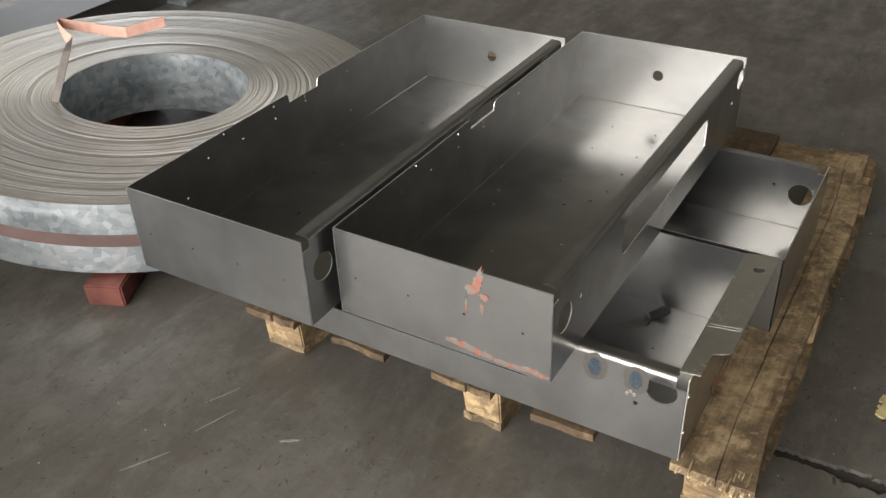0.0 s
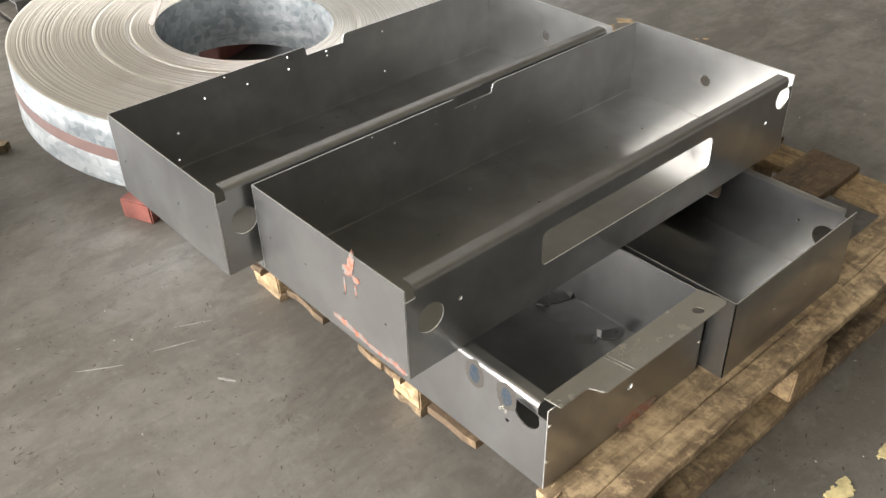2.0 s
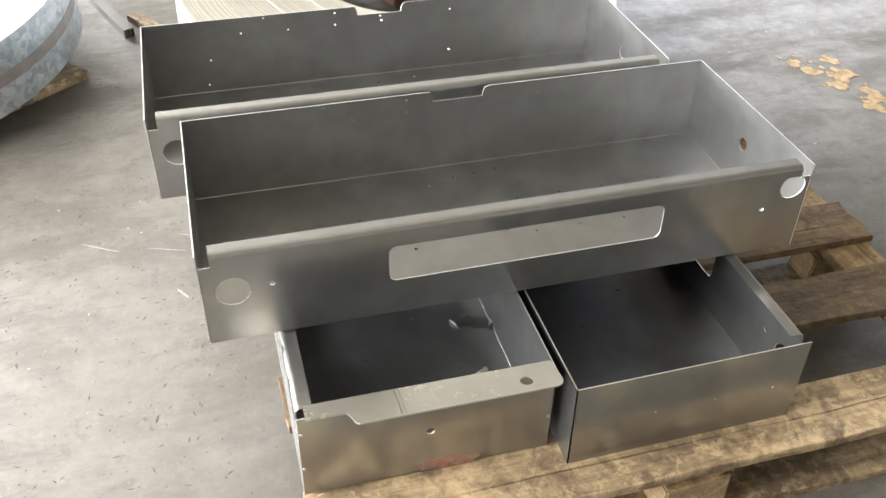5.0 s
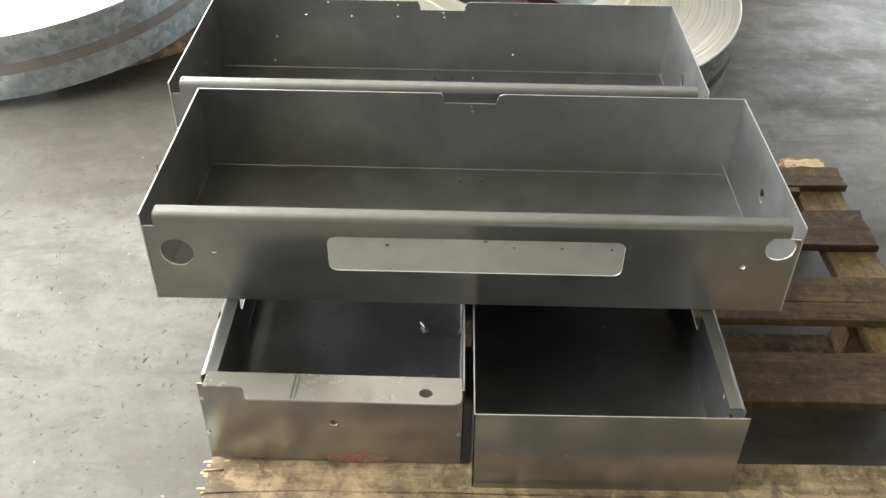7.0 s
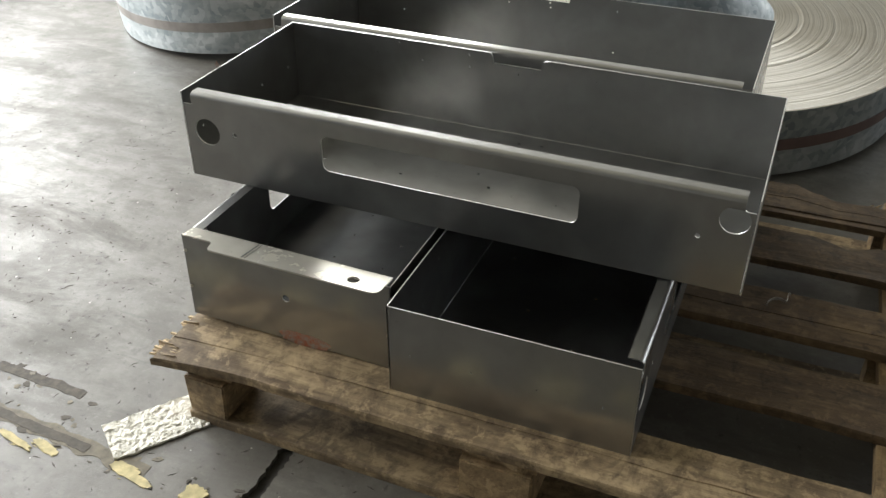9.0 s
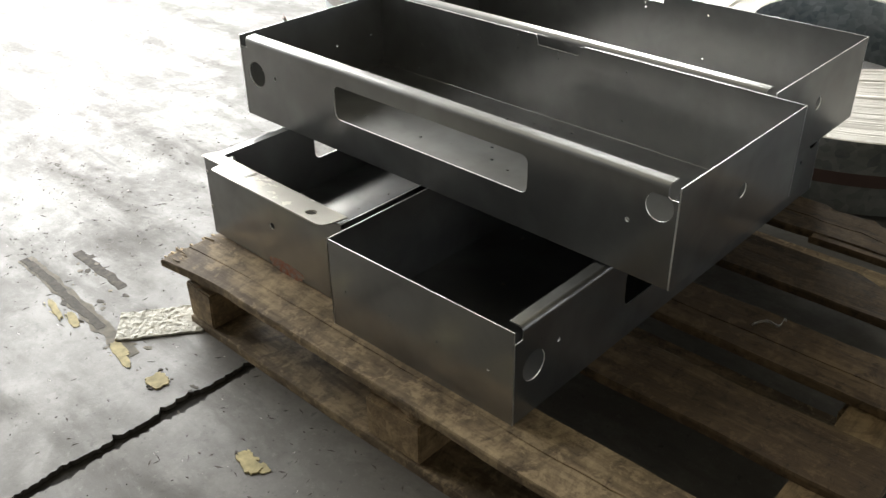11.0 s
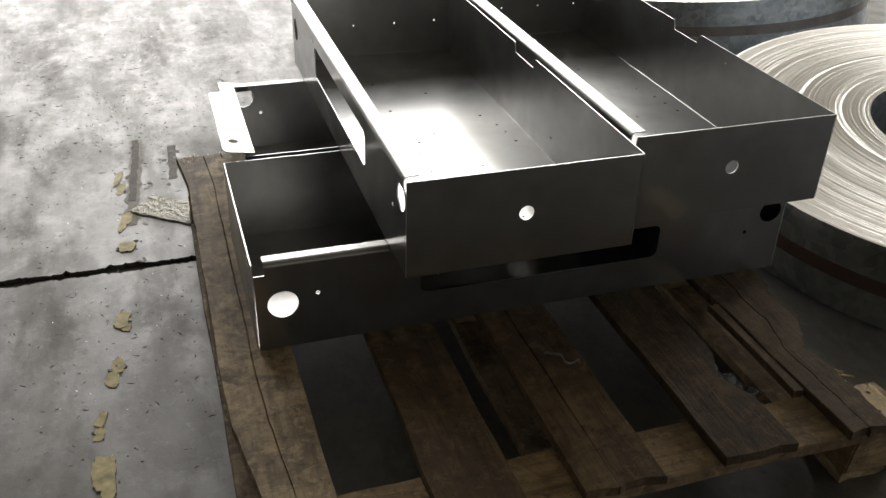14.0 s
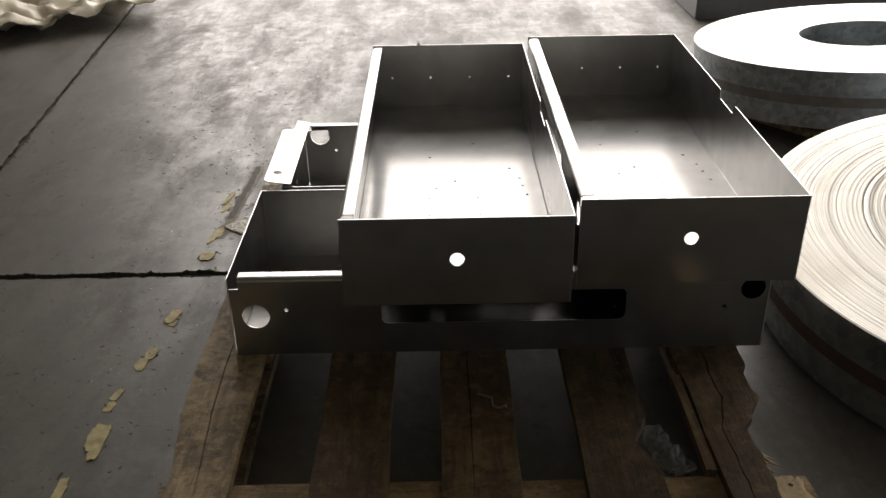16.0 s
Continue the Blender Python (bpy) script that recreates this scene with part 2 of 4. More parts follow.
def patchy(name, col, metal_tone, rough, scale, lo, hi, metal=0.25):
    """A thin smear over steel: the metal shows through in patches."""
    m, nt, b = material(name)
    n = noise_tex(nt, coords(nt), scale, 5, 0.65)
    f = ramp(nt, n, (lo, 0.0), (hi, 1.0))
    nt.links.new(mix(nt, f, (metal_tone, metal_tone * 0.97, metal_tone * 0.93), col), b.inputs["Base Color"])
    nt.links.new(ramp(nt, n, (lo, 1.0), (hi, metal)), b.inputs["Metallic"])
    b.inputs["Roughness"].default_value = rough
    return m


RUST_PAINT = patchy("orange_primer_smear", (0.42, 0.125, 0.06), 0.38, 0.45, 70, 0.42, 0.62, 0.4)
BLUE_HEAT = patchy("blue_heat_tint", (0.12, 0.21, 0.32), 0.34, 0.30, 160, 0.35, 0.60, 0.95)
BROWN_HEAT = patchy("straw_heat_tint", (0.34, 0.31, 0.28), 0.40, 0.30, 200, 0.40, 0.70, 1.0)
STRAP = plain("brown_strapping", (0.10, 0.085, 0.075), 0.45, 0.3, 30, 0.35, 0.1)
BAND_RED = plain("dull_red_strapping", (0.17, 0.115, 0.105), 0.5, 0.35, 9, 0.3, 0.05)
BAND_GREY = plain("grey_brown_strapping", (0.27, 0.25, 0.235), 0.5, 0.4, 12, 0.3, 0.05)
STRAP_PINK = plain("pink_primed_strapping", (0.62, 0.36, 0.29), 0.5, 0.1, 25, 0.2, 0.1)
PAINT_YELLOW = plain("worn_yellow_paint", (0.56, 0.48, 0.25), 0.7, 0, 45, 0.4, 0.4)
FOAM = plain("dirty_white_foam", (0.72, 0.70, 0.62), 0.6, 0, 70, 0.25, 0.9, 0.006)
DEBRIS = plain("dark_debris", (0.06, 0.05, 0.04), 0.8, 0, 50, 0.5, 0.4)


# ---- helpers for building ----
def link_mesh(name, bm, mat, smooth=False):
    me = bpy.data.meshes.new(name)
    bm.normal_update()
    bm.to_mesh(me)
    bm.free()
    for mt in mat if isinstance(mat, (list, tuple)) else [mat]:
        me.materials.append(mt)
    if smooth:
        me.polygons.foreach_set("use_smooth", [True] * len(me.polygons))
    return me


def thing(name, bm, mat, label, category, group="", kind="", smooth=False):
    return tagged(new(name, link_mesh(name, bm, mat, smooth)), label, category, group, kind)


def holder(name, m, label, category, group=""):
    ob = new(name)
    ob.empty_display_size = 0.1
    ob.matrix_world = m
    return tagged(ob, label, category, group)


def part(name, bm, mat, parent, label="", smooth=False):
    ob = new(name, link_mesh(name, bm, mat, smooth))
    ob.parent = parent
    return tagged(ob, label)


def circle(cx, cy, r, n=24):
    return [(cx + r * math.cos(2 * math.pi * i / n), cy + r * math.sin(2 * math.pi * i / n)) for i in range(n)]


def rrect(x0, y0, x1, y1, r, n=5):
    out = []
    for cx, cy, a in ((x1 - r, y1 - r, 0), (x0 + r, y1 - r, 90), (x0 + r, y0 + r, 180), (x1 - r, y0 + r, 270)):
        out += [(cx + r * math.cos(radians(a + 90 * i / n)), cy + r * math.sin(radians(a + 90 * i / n))) for i in range(n + 1)]
    return out


from mathutils.geometry import tessellate_polygon


def plate(outline, holes=(), thick=0.002, m=Matrix(), edge=0):
    """A flat sheet with real holes, in u, v, laid out by m; thick along its third axis."""
    loops = [outline, *holes]
    flat = [p for loop in loops for p in loop]
    tris = tessellate_polygon([[Vector((x, y, 0)) for x, y in loop] for loop in loops])
    bm = bmesh.new()
    low = [bm.verts.new(m @ Vector((x, y, 0))) for x, y in flat]
    top = [bm.verts.new(m @ Vector((x, y, thick))) for x, y in flat]
    for a, b, c in tris:
        for vs in ((top[a], top[b], top[c]), (low[c], low[b], low[a])):
            try:
                bm.faces.new(vs)
            except ValueError:
                pass
    start = 0
    for loop in loops:
        n = len(loop)
        for i in range(n):
            a, b = start + i, start + (i + 1) % n
            bm.faces.new((low[a], low[b], top[b], top[a])).material_index = edge if n > 9 or start == 0 else 0
        start += n
    bmesh.ops.recalc_face_normals(bm, faces=bm.faces[:])
    return bm


def sweep(profile, a, b, axis):
    """A closed profile of two coordinates drawn along an axis from a to b."""
    bm = bmesh.new()

    def at(p, s):
        q = list(p)
        q.insert(axis, s)
        return bm.verts.new(q)

    one, two = [at(p, a) for p in profile], [at(p, b) for p in profile]
    n = len(profile)
    for i in range(n):
        bm.faces.new((one[i], one[(i + 1) % n], two[(i + 1) % n], two[i]))
    tri = tessellate_polygon([[Vector((*p, 0)) for p in profile]])
    for t in tri:
        bm.faces.new([one[i] for i in t])
        bm.faces.new([two[i] for i in t])
    bmesh.ops.recalc_face_normals(bm, faces=bm.faces[:])
    return bm


def block(x0, x1, y0, y1, z0, z1, bevel=0.0, jitter=0.0, rng=None):
    bm = bmesh.new()
    bmesh.ops.create_cube(bm, size=1.0)
    for v in bm.verts:
        v.co = Vector(((x0 + x1) / 2 + v.co.x * (x1 - x0), (y0 + y1) / 2 + v.co.y * (y1 - y0), (z0 + z1) / 2 + v.co.z * (z1 - z0)))
        if jitter and rng:
            v.co += Vector((rng.uniform(-jitter, jitter), rng.uniform(-jitter, jitter), 0))
    if bevel:
        bmesh.ops.bevel(bm, geom=bm.edges[:], offset=bevel, segments=2, affect="EDGES")
    return bm


YZ = Matrix(((0, 0, 1, 0), (1, 0, 0, 0), (0, 1, 0, 0), (0, 0, 0, 1)))   # u, v, w -> y, z, x
XZ = Matrix(((1, 0, 0, 0), (0, 0, -1, 0), (0, 1, 0, 0), (0, 0, 0, 1)))  # u, v, w -> x, z, -y


# ---- the hall ----
def make_hall():
    x0, x1, y0, y1, z = (HALL[k] for k in ("x0", "x1", "y0", "y1", "z"))
    th = 0.25
    a, b, h = GATE_S
    south = plate([(x0, 0), (a, 0), (a, h), (b, h), (b, 0), (x1, 0), (x1, z), (x0, z)], (), th, Matrix.Translation((0, y0, 0)) @ XZ)
    thing("wall_south", south, WALL, "grey painted hall wall with a wide open gate", "wall", kind="structure")
    a, b, h = GATE_W
    c, d, h2 = FILL_NW
    west = plate([(y0, 0), (a, 0), (a, h), (b, h), (b, 0), (c, 0), (c, h2), (d, h2), (d, 0), (y1, 0), (y1, z), (y0, z)], (), th, Matrix.Translation((x0 - th, 0, 0)) @ YZ)
    thing("wall_west", west, WALL, "grey painted hall wall with an open gate and an added fill opening", "wall", kind="structure")
    thing("wall_north", block(x0, x1, y1, y1 + th, 0, z), WALL, "grey painted plain hall wall", "wall", kind="structure")
    thing("wall_east", block(x1, x1 + th, y0, y1, 0, z), WALL, "grey painted plain hall wall", "wall", kind="structure")
    thing("ceiling", block(x0 - th, x1 + th, y0 - th, y1 + th, z, z + 0.2), ROOF, "grey sheet roof of the hall", "ceiling", kind="structure")
    thing("ground", block(-60, 60, -60, 60, -0.5, -0.06), GAP_DIRT, "dark packed ground under the slabs", "ground", kind="structure")


make_hall()

JOINT_Y = 0.346   # joint that runs along x
JOINT_X = 1.557   # joint that runs along y, a little askew


def joint_x(y):
    return JOINT_X - 0.0984 * (y - 0.33)


def make_floor():
    """Cast slabs with ragged, recessed joints between them."""
    rng = random.Random(5)
    floor = holder("floor", Matrix(), "worn grey concrete floor slabs with dirt-filled joints", "floor")
    floor["kind"] = "structure"

    def ragged(p, q, inward, n):
        out = []
        for i in range(n):
            t = i / n
            x, y = p[0] + (q[0] - p[0]) * t, p[1] + (q[1] - p[1]) * t
            d = abs(rng.gauss(0, 0.003)) + 0.010 * max(0.0, noise.noise((x * 9, y * 9, 3))) + (rng.random() < 0.05) * rng.uniform(0.003, 0.012) if inward != (0, 0) else 0
            out.append((x + inward[0] * d, y + inward[1] * d))
        return out

    g = 0.009
    xw, xe, ys, yn = HALL["x0"], HALL["x1"], HALL["y0"] - 0.25, HALL["y1"]
    jy0, jy1 = JOINT_Y - g, JOINT_Y + g
    for name, corners in (
        ("slab", [(xw, ys), (joint_x(ys) - g * 0.6, ys), (joint_x(jy0) - g * 0.6, jy0), (xw, jy0)]),
        ("slab", [(joint_x(ys) + g * 0.6, ys), (xe, ys), (xe, jy0), (joint_x(jy0) + g * 0.6, jy0)]),
        ("slab", [(xw, jy1), (joint_x(jy1) - g * 0.6, jy1), (joint_x(yn) - g * 0.6, yn), (xw, yn)]),
        ("slab", [(joint_x(jy1) + g * 0.6, jy1), (xe, jy1), (xe, yn), (joint_x(yn) + g * 0.6, yn)]),
    ):
        cx, cy = sum(c[0] for c in corners) / 4, sum(c[1] for c in corners) / 4
        loop = []
        for i in range(4):
            p, q = corners[i], corners[(i + 1) % 4]
            near_y = abs(p[1] - JOINT_Y) < 0.05 and abs(q[1] - JOINT_Y) < 0.05
            near_x = abs(p[0] - joint_x(p[1])) < 0.05 and abs(q[0] - joint_x(q[1])) < 0.05
            inward = (0, 1 if cy > JOINT_Y else -1) if near_y else ((1 if cx > p[0] else -1), 0) if near_x else (0, 0)
            loop += ragged(p, q, inward, 1400 if near_y or near_x else 1)
        part(name, plate(loop, (), 0.05, Matrix.Translation((0, 0, -0.05))), CONCRETE, floor)
    part("joint_filling", block(xw, xe, ys, yn, -0.05, -0.009), GAP_DIRT, floor, "black dirt packed in the joints")


make_floor()

# ---- sheet steel trays ----
L, W, H, T = 1.0, 0.39, 0.166, 0.002
DOT = 0.0022


def lip_profile(x, h, reach, bend=0.009, n=8):
    """Bent-over top lip as seen along its length: up the face, round the bend, inward, with a short hem."""
    outer = [(x, h - 0.020)] + [(x - bend + bend * math.cos(radians(90 * i / n)), h - bend + bend * math.sin(radians(90 * i / n))) for i in range(n + 1)]
    outer += [(x - reach, h), (x - reach, h - T)]
    r = bend - T
    inner = [(x - bend + r * math.cos(radians(90 * i / n)), h - bend + r * math.sin(radians(90 * i / n))) for i in range(n, -1, -1)]
    return outer + inner + [(x - T, h - 0.020)]


SHEET = [STEEL, CUT_EDGE]


def tray(m, label, front_dots=True, hole_hi=0.127, hole_lo=0.094, far_hole=0.0125, hole_at=0.969, hole_r=0.0228):
    """An open steel tray: bottom, notched back, two ends, and a front with a slot, two large holes and a bent lip."""
    t = holder("steel_tray", m, label, "tray", "stacked steel trays")
    floor_holes = [circle(x, y, 0.0025, 6) for y in (0.58, 0.662, 0.748, 0.867) for x in (0.141, 0.245)]
    floor_holes += [circle(x, y, 0.0035, 8) for x, y in ((0.23, 0.53), (0.189, 0.495), (0.046, 0.485), (0.042, 0.525), (0.064, 0.43), (0.036, 0.57), (0.245, 0.2), (0.141, 0.28), (0.245, 0.36))]
    bottom = part("bottom", plate(rrect(T, T, W - T, L - T, 0.001, 1), floor_holes, T, Matrix(), 1), SHEET, t)
    back_outline = [(0, 0), (L, 0), (L, H), (0.562, H), (0.553, H - 0.003), (0.550, H - 0.010), (0.548, H - 0.020), (0.452, H - 0.020), (0.450, H - 0.008), (0.446, H), (0, H)]
    back_dots = [(0.25, 0.168), (0.30, 0.134), (0.20, 0.136), (0.13, 0.080), (0.402, 0.135), (0.402, 0.163), (0.502, 0.146), (0.504, 0.135), (0.66, 0.146), (0.66, 0.045), (0.12, 0.02)]
    part("back_panel", plate(back_outline, [circle(y, min(z * 0.96, H - 0.006), DOT, 6) for y, z in back_dots], T, YZ, 1), SHEET, t)
    end_dots = [circle(x, 0.079, DOT, 6) for x in (0.037, 0.139, 0.242, 0.343)]
    part("end_panel", plate([(0, 0), (W, 0), (W, H), (0, H)], end_dots, T, Matrix.Translation((0, T, 0)) @ XZ, 1), SHEET, t)
    part("end_panel", plate([(0, 0), (W, 0), (W, H), (0, H)], [circle(W / 2, 0.088, far_hole, 22)], T, Matrix.Translation((0, L, 0)) @ XZ, 1), SHEET, t)
    top, low = H - 0.020, H - 0.022
    front_outline = [(0.003, 0), (L - 0.003, 0), (L - 0.003, low), (L - 0.020, low), (L - 0.020, top), (0.020, top), (0.020, low), (0.003, low)]
    holes = [rrect(0.281, 0.065, 0.736, 0.131, 0.013), circle(0.047, hole_lo, 0.0255, 32), circle(hole_at, hole_hi, hole_r, 32)]
    holes += [circle(0.105, 0.098, 0.004, 10), circle(0.920, 0.089, 0.004, 10)]
    front = part("front_panel", plate(front_outline, holes, T, Matrix.Translation((W - T, 0, 0)) @ YZ, 1), SHEET, t)
    part("lip", sweep(lip_profile(W, H, 0.025), 0.020, L - 0.020, 1), STEEL, front, "bent-over steel lip", smooth=False)
    # small bend radius where the walls meet the bottom
    r = 0.0012
    for prof, a, b, axis in (([(T, T), (T + r, T), (T, T + r)], T, L - T, 1), ([(W - T, T), (W - T - r, T), (W - T, T + r)], T, L - T, 1)):
        part("bend_seam", sweep(prof, a, b, axis), STEEL, bottom)
    for y, d in ((T, 1), (L - T, -1)):
        part("bend_seam", sweep([(y, T), (y + d * r, T), (y, T + r)], T + r, W - T - r, 0), STEEL, bottom)
    return t


PALLET_TOP = 0.133
LOW, UP = PALLET_TOP, PALLET_TOP + H + 0.001
LEAN = -0.58  # the upper trays lie a little higher on the lower tray whose board is bowed up
tray_d = tray(pose(0, 0, UP + 0.0105, LEAN, 0, 0), "grey cold-rolled steel tray with orange primer smears on its end")
tray_c = tray(pose(-0.408, -0.060, UP + 0.0110, LEAN, 0, 0), "grey cold-rolled steel tray laid across two lower trays")
tray_b = tray(pose(0.616, 0.508, LOW, 0, 0, 90), "grey steel tray lying directly on the pallet boards", hole_lo=0.085)
tray_a = tray(pose(-0.427, 0.492, LOW + 0.0015) @ pose(0, 0, 0, -1.0, 0, 0) @ pose(0, 0, 0, 0, 0, -90), "grey steel tray on the pallet with a riveted flange plate", hole_hi=0.131, far_hole=0.0065, hole_at=0.959, hole_r=0.0255)


def blob(cx, cy, rx, ry, rng, n=18, rough=0.3, turn=0.0):
    out = []
    for i in range(n):
        a = 2 * math.pi * i / n
        k = 1 + rng.uniform(-rough, rough)
        x, y = rx * k * math.cos(a), ry * k * math.sin(a)
        out.append((cx + x * math.cos(turn) - y * math.sin(turn), cy + x * math.sin(turn) + y * math.cos(turn)))
    return out


def torn(cx, cy, rx, ry, rng, turn=0.0, n=40):
    """Outline of a torn strip: nearly straight sides, jagged ends and nicks."""
    pts = []
    seed = rng.uniform(0, 99)
    for i in range(n):
        a = 2 * math.pi * i / n
        c, sn = math.cos(a), math.sin(a)
        u = math.copysign(abs(c) ** 0.45, c) * rx
        w = math.copysign(abs(sn) ** 0.6, sn) * ry
        k = 1 + 0.22 * noise.noise((c * 2.5, sn * 2.5, seed)) + rng.uniform(-0.13, 0.08)
        u, w = u * k, w * (k + rng.uniform(-0.08, 0.05))
        pts.append((cx + u * math.cos(turn) - w * math.sin(turn), cy + u * math.sin(turn) + w * math.cos(turn)))
    return pts


def dress_trays():
    rng = random.Random(3)
    end_d = [c for c in tray_d.children if c.name.startswith("end_panel")][0]
    on_end = Matrix.Translation((0, -0.0001, 0)) @ XZ
    for cx, cz, rx, rz, turn in ((0.268, 0.150, 0.007, 0.024, -0.3), (0.258, 0.132, 0.010, 0.009, 0), (0.278, 0.124, 0.008, 0.006, 0.4), (0.247, 0.100, 0.0022, 0.016, 0), (0.274, 0.102, 0.003, 0.012, 0),
                                 (0.235, 0.018, 0.024, 0.006, 0), (0.270, 0.013, 0.028, 0.006, -0.1), (0.315, 0.009, 0.030, 0.004, 0.0), (0.350, 0.011, 0.026, 0.0045, 0.05), (0.373, 0.009, 0.013, 0.004, 0)):
        part("primer_smear", plate(blob(cx, cz, rx, rz, rng, 34, 0.34, turn), (), 0.0003 + 0.0012 * rng.random(), on_end), RUST_PAINT, end_d, "dull orange primer smear")
    front_a = [c for c in tray_a.children if c.name.startswith("front_panel")][0]
    on_front = Matrix.Translation((W, 0, 0)) @ YZ
    for y in (0.848, 0.917):
        part("heat_mark", plate(blob(y, 0.136, 0.021, 0.027, rng, 24, 0.06), (), 0.0002, on_front), BROWN_HEAT, front_a, "straw-coloured heat halo")
        part("heat_mark", plate(blob(y, 0.136, 0.011, 0.018, rng, 24, 0.06), (), 0.0005, on_front), BLUE_HEAT, front_a, "blue spot-weld heat mark")
    for dy, dz in ((-0.006, 0), (0.006, 0.001), (0.0, 0.006)):
        part("weld_spatter", plate(circle(0.911 + dy, 0.104 + dz, 0.003, 10), (), 0.0015, on_front), STEEL_PLATE, front_a)
    end_a = [c for c in tray_a.children if c.name.startswith("end_panel")][1]
    # flange plate riveted on the end, bent up a little: local x runs towards the tray's front
    FLANGE = pose(0, L - 0.022, H + 0.0022, 8, 0, 0) @ Matrix.Translation((0, 0.034 - L, 0))
    y0, y1 = L - 0.032, L + 0.028
    outline = [(0.005, y0), (0.378, y0), (0.378, L + 0.0005), (0.322, L + 0.0005), (0.319, L + 0.003), (0.316, L + 0.010)]
    outline += [(0.304 + 0.010 * math.cos(a), y1 - 0.012 + 0.012 * math.sin(a)) for a in (0.2, 0.7, 1.2, 1.571)]
    outline += [(0.018 + 0.014 * math.cos(a), y1 - 0.014 + 0.014 * math.sin(a)) for a in (1.571, 2.0, 2.5, 3.0)]
    outline += [(0.004, L - 0.01)]
    part("flange_plate", plate(outline, [circle(0.056, L + 0.004, 0.010, 20)], 0.0025, FLANGE), STEEL_PLATE, end_a, "pale scratched flange plate")
    for x, w in ((0.247, 0.0012), (0.241, 0.0006)):
        part("score_line", plate([(x - w, y0 + 0.004), (x + w, y0 + 0.004), (x + w, y1 - 0.004), (x - w, y1 - 0.004)], (), 0.0004, FLANGE @ Matrix.Translation((0, 0, 0.0026))), STEEL, end_a)
    for x, z in ((0.386, 0.135), (0.386, 0.060), (0.006, 0.070)):
        part("rivet", plate(circle(x, z, 0.003, 10), (), 0.002, Matrix.Translation((0, L + 0.002, 0)) @ XZ), STEEL_PLATE, end_a)
    part("primer_smear", plate(blob(0.165, 0.008, 0.050, 0.014, rng, 20, 0.12), (), 0.0004, Matrix.Translation((0, L + 0.0004, 0)) @ XZ), RUST_PAINT, end_a, "dull red primer smear")


dress_trays()


# ---- pallet ----
def board(axis, a0, a1, c0, c1, z0, z1, rng, wear=0.003, crack=None, bite=None, n=48):
    """A sawn board along an axis, with uneven edges, rough ends, and where given a crack along it and bitten edges."""
    cols = [0.0, 0.012, 0.25, 0.5, 0.75, 0.988, 1.0]
    if crack is not None:
        cols = sorted(set([c for c in cols if abs(c - crack) > 0.06] + [crack - 0.012, crack, crack + 0.012]))
    seed = rng.uniform(0, 50)
    bm = bmesh.new()
    grid = []
    for i in range(n + 1):
        s = a0 + (a1 - a0) * i / n
        rows = ([], [])
        lo = c0 + wear * noise.noise((s * 6, seed, 0)) * 1.2
        hi = c1 + wear * noise.noise((s * 6, seed, 9)) * 1.2
        if bite:
            lo2, hi2 = bite(i / n)
            lo, hi = lo + lo2, hi - hi2
        wander = 0.014 * noise.noise((s * 5, seed, 3)) if crack is not None else 0
        for j, c in enumerate(cols):
            cc = c + wander if 0.02 < c < 0.98 else c
            p = lo + (hi - lo) * cc
            top = z1 + 0.0016 * noise.noise((s * 14, p * 30, seed)) - (0.004 if c in (0.0, 1.0) else 0)
            if crack is not None and c == crack:
                top -= 0.006 * max(0.1, min(1.0, 0.5 + 2.0 * noise.noise((s * 2.5, seed, 6))))
            e = rng.uniform(-1, 1) * 0.004 if i in (0, n) else 0
            for k, zz in ((0, top), (1, z0)):
                q = (s + e, p, zz) if axis == 0 else (p, s + e, zz)
                rows[k].append(bm.verts.new(q))
        grid.append(rows)
    for i in range(n):
        for j in range(len(cols) - 1):
            a, b = grid[i], grid[i + 1]
            bm.faces.new((a[0][j], b[0][j], b[0][j + 1], a[0][j + 1]))
            bm.faces.new((a[1][j], a[1][j + 1], b[1][j + 1], b[1][j]))
        for j in (0, -1):
            bm.faces.new((grid[i][0][j], grid[i][1][j], grid[i + 1][1][j], grid[i + 1][0][j]))
    for i in (0, n):
        for j in range(len(cols) - 1):
            bm.faces.new((grid[i][0][j], grid[i][0][j + 1], grid[i][1][j + 1], grid[i][1][j]))
    bmesh.ops.recalc_face_normals(bm, faces=bm.faces[:])
    return bm


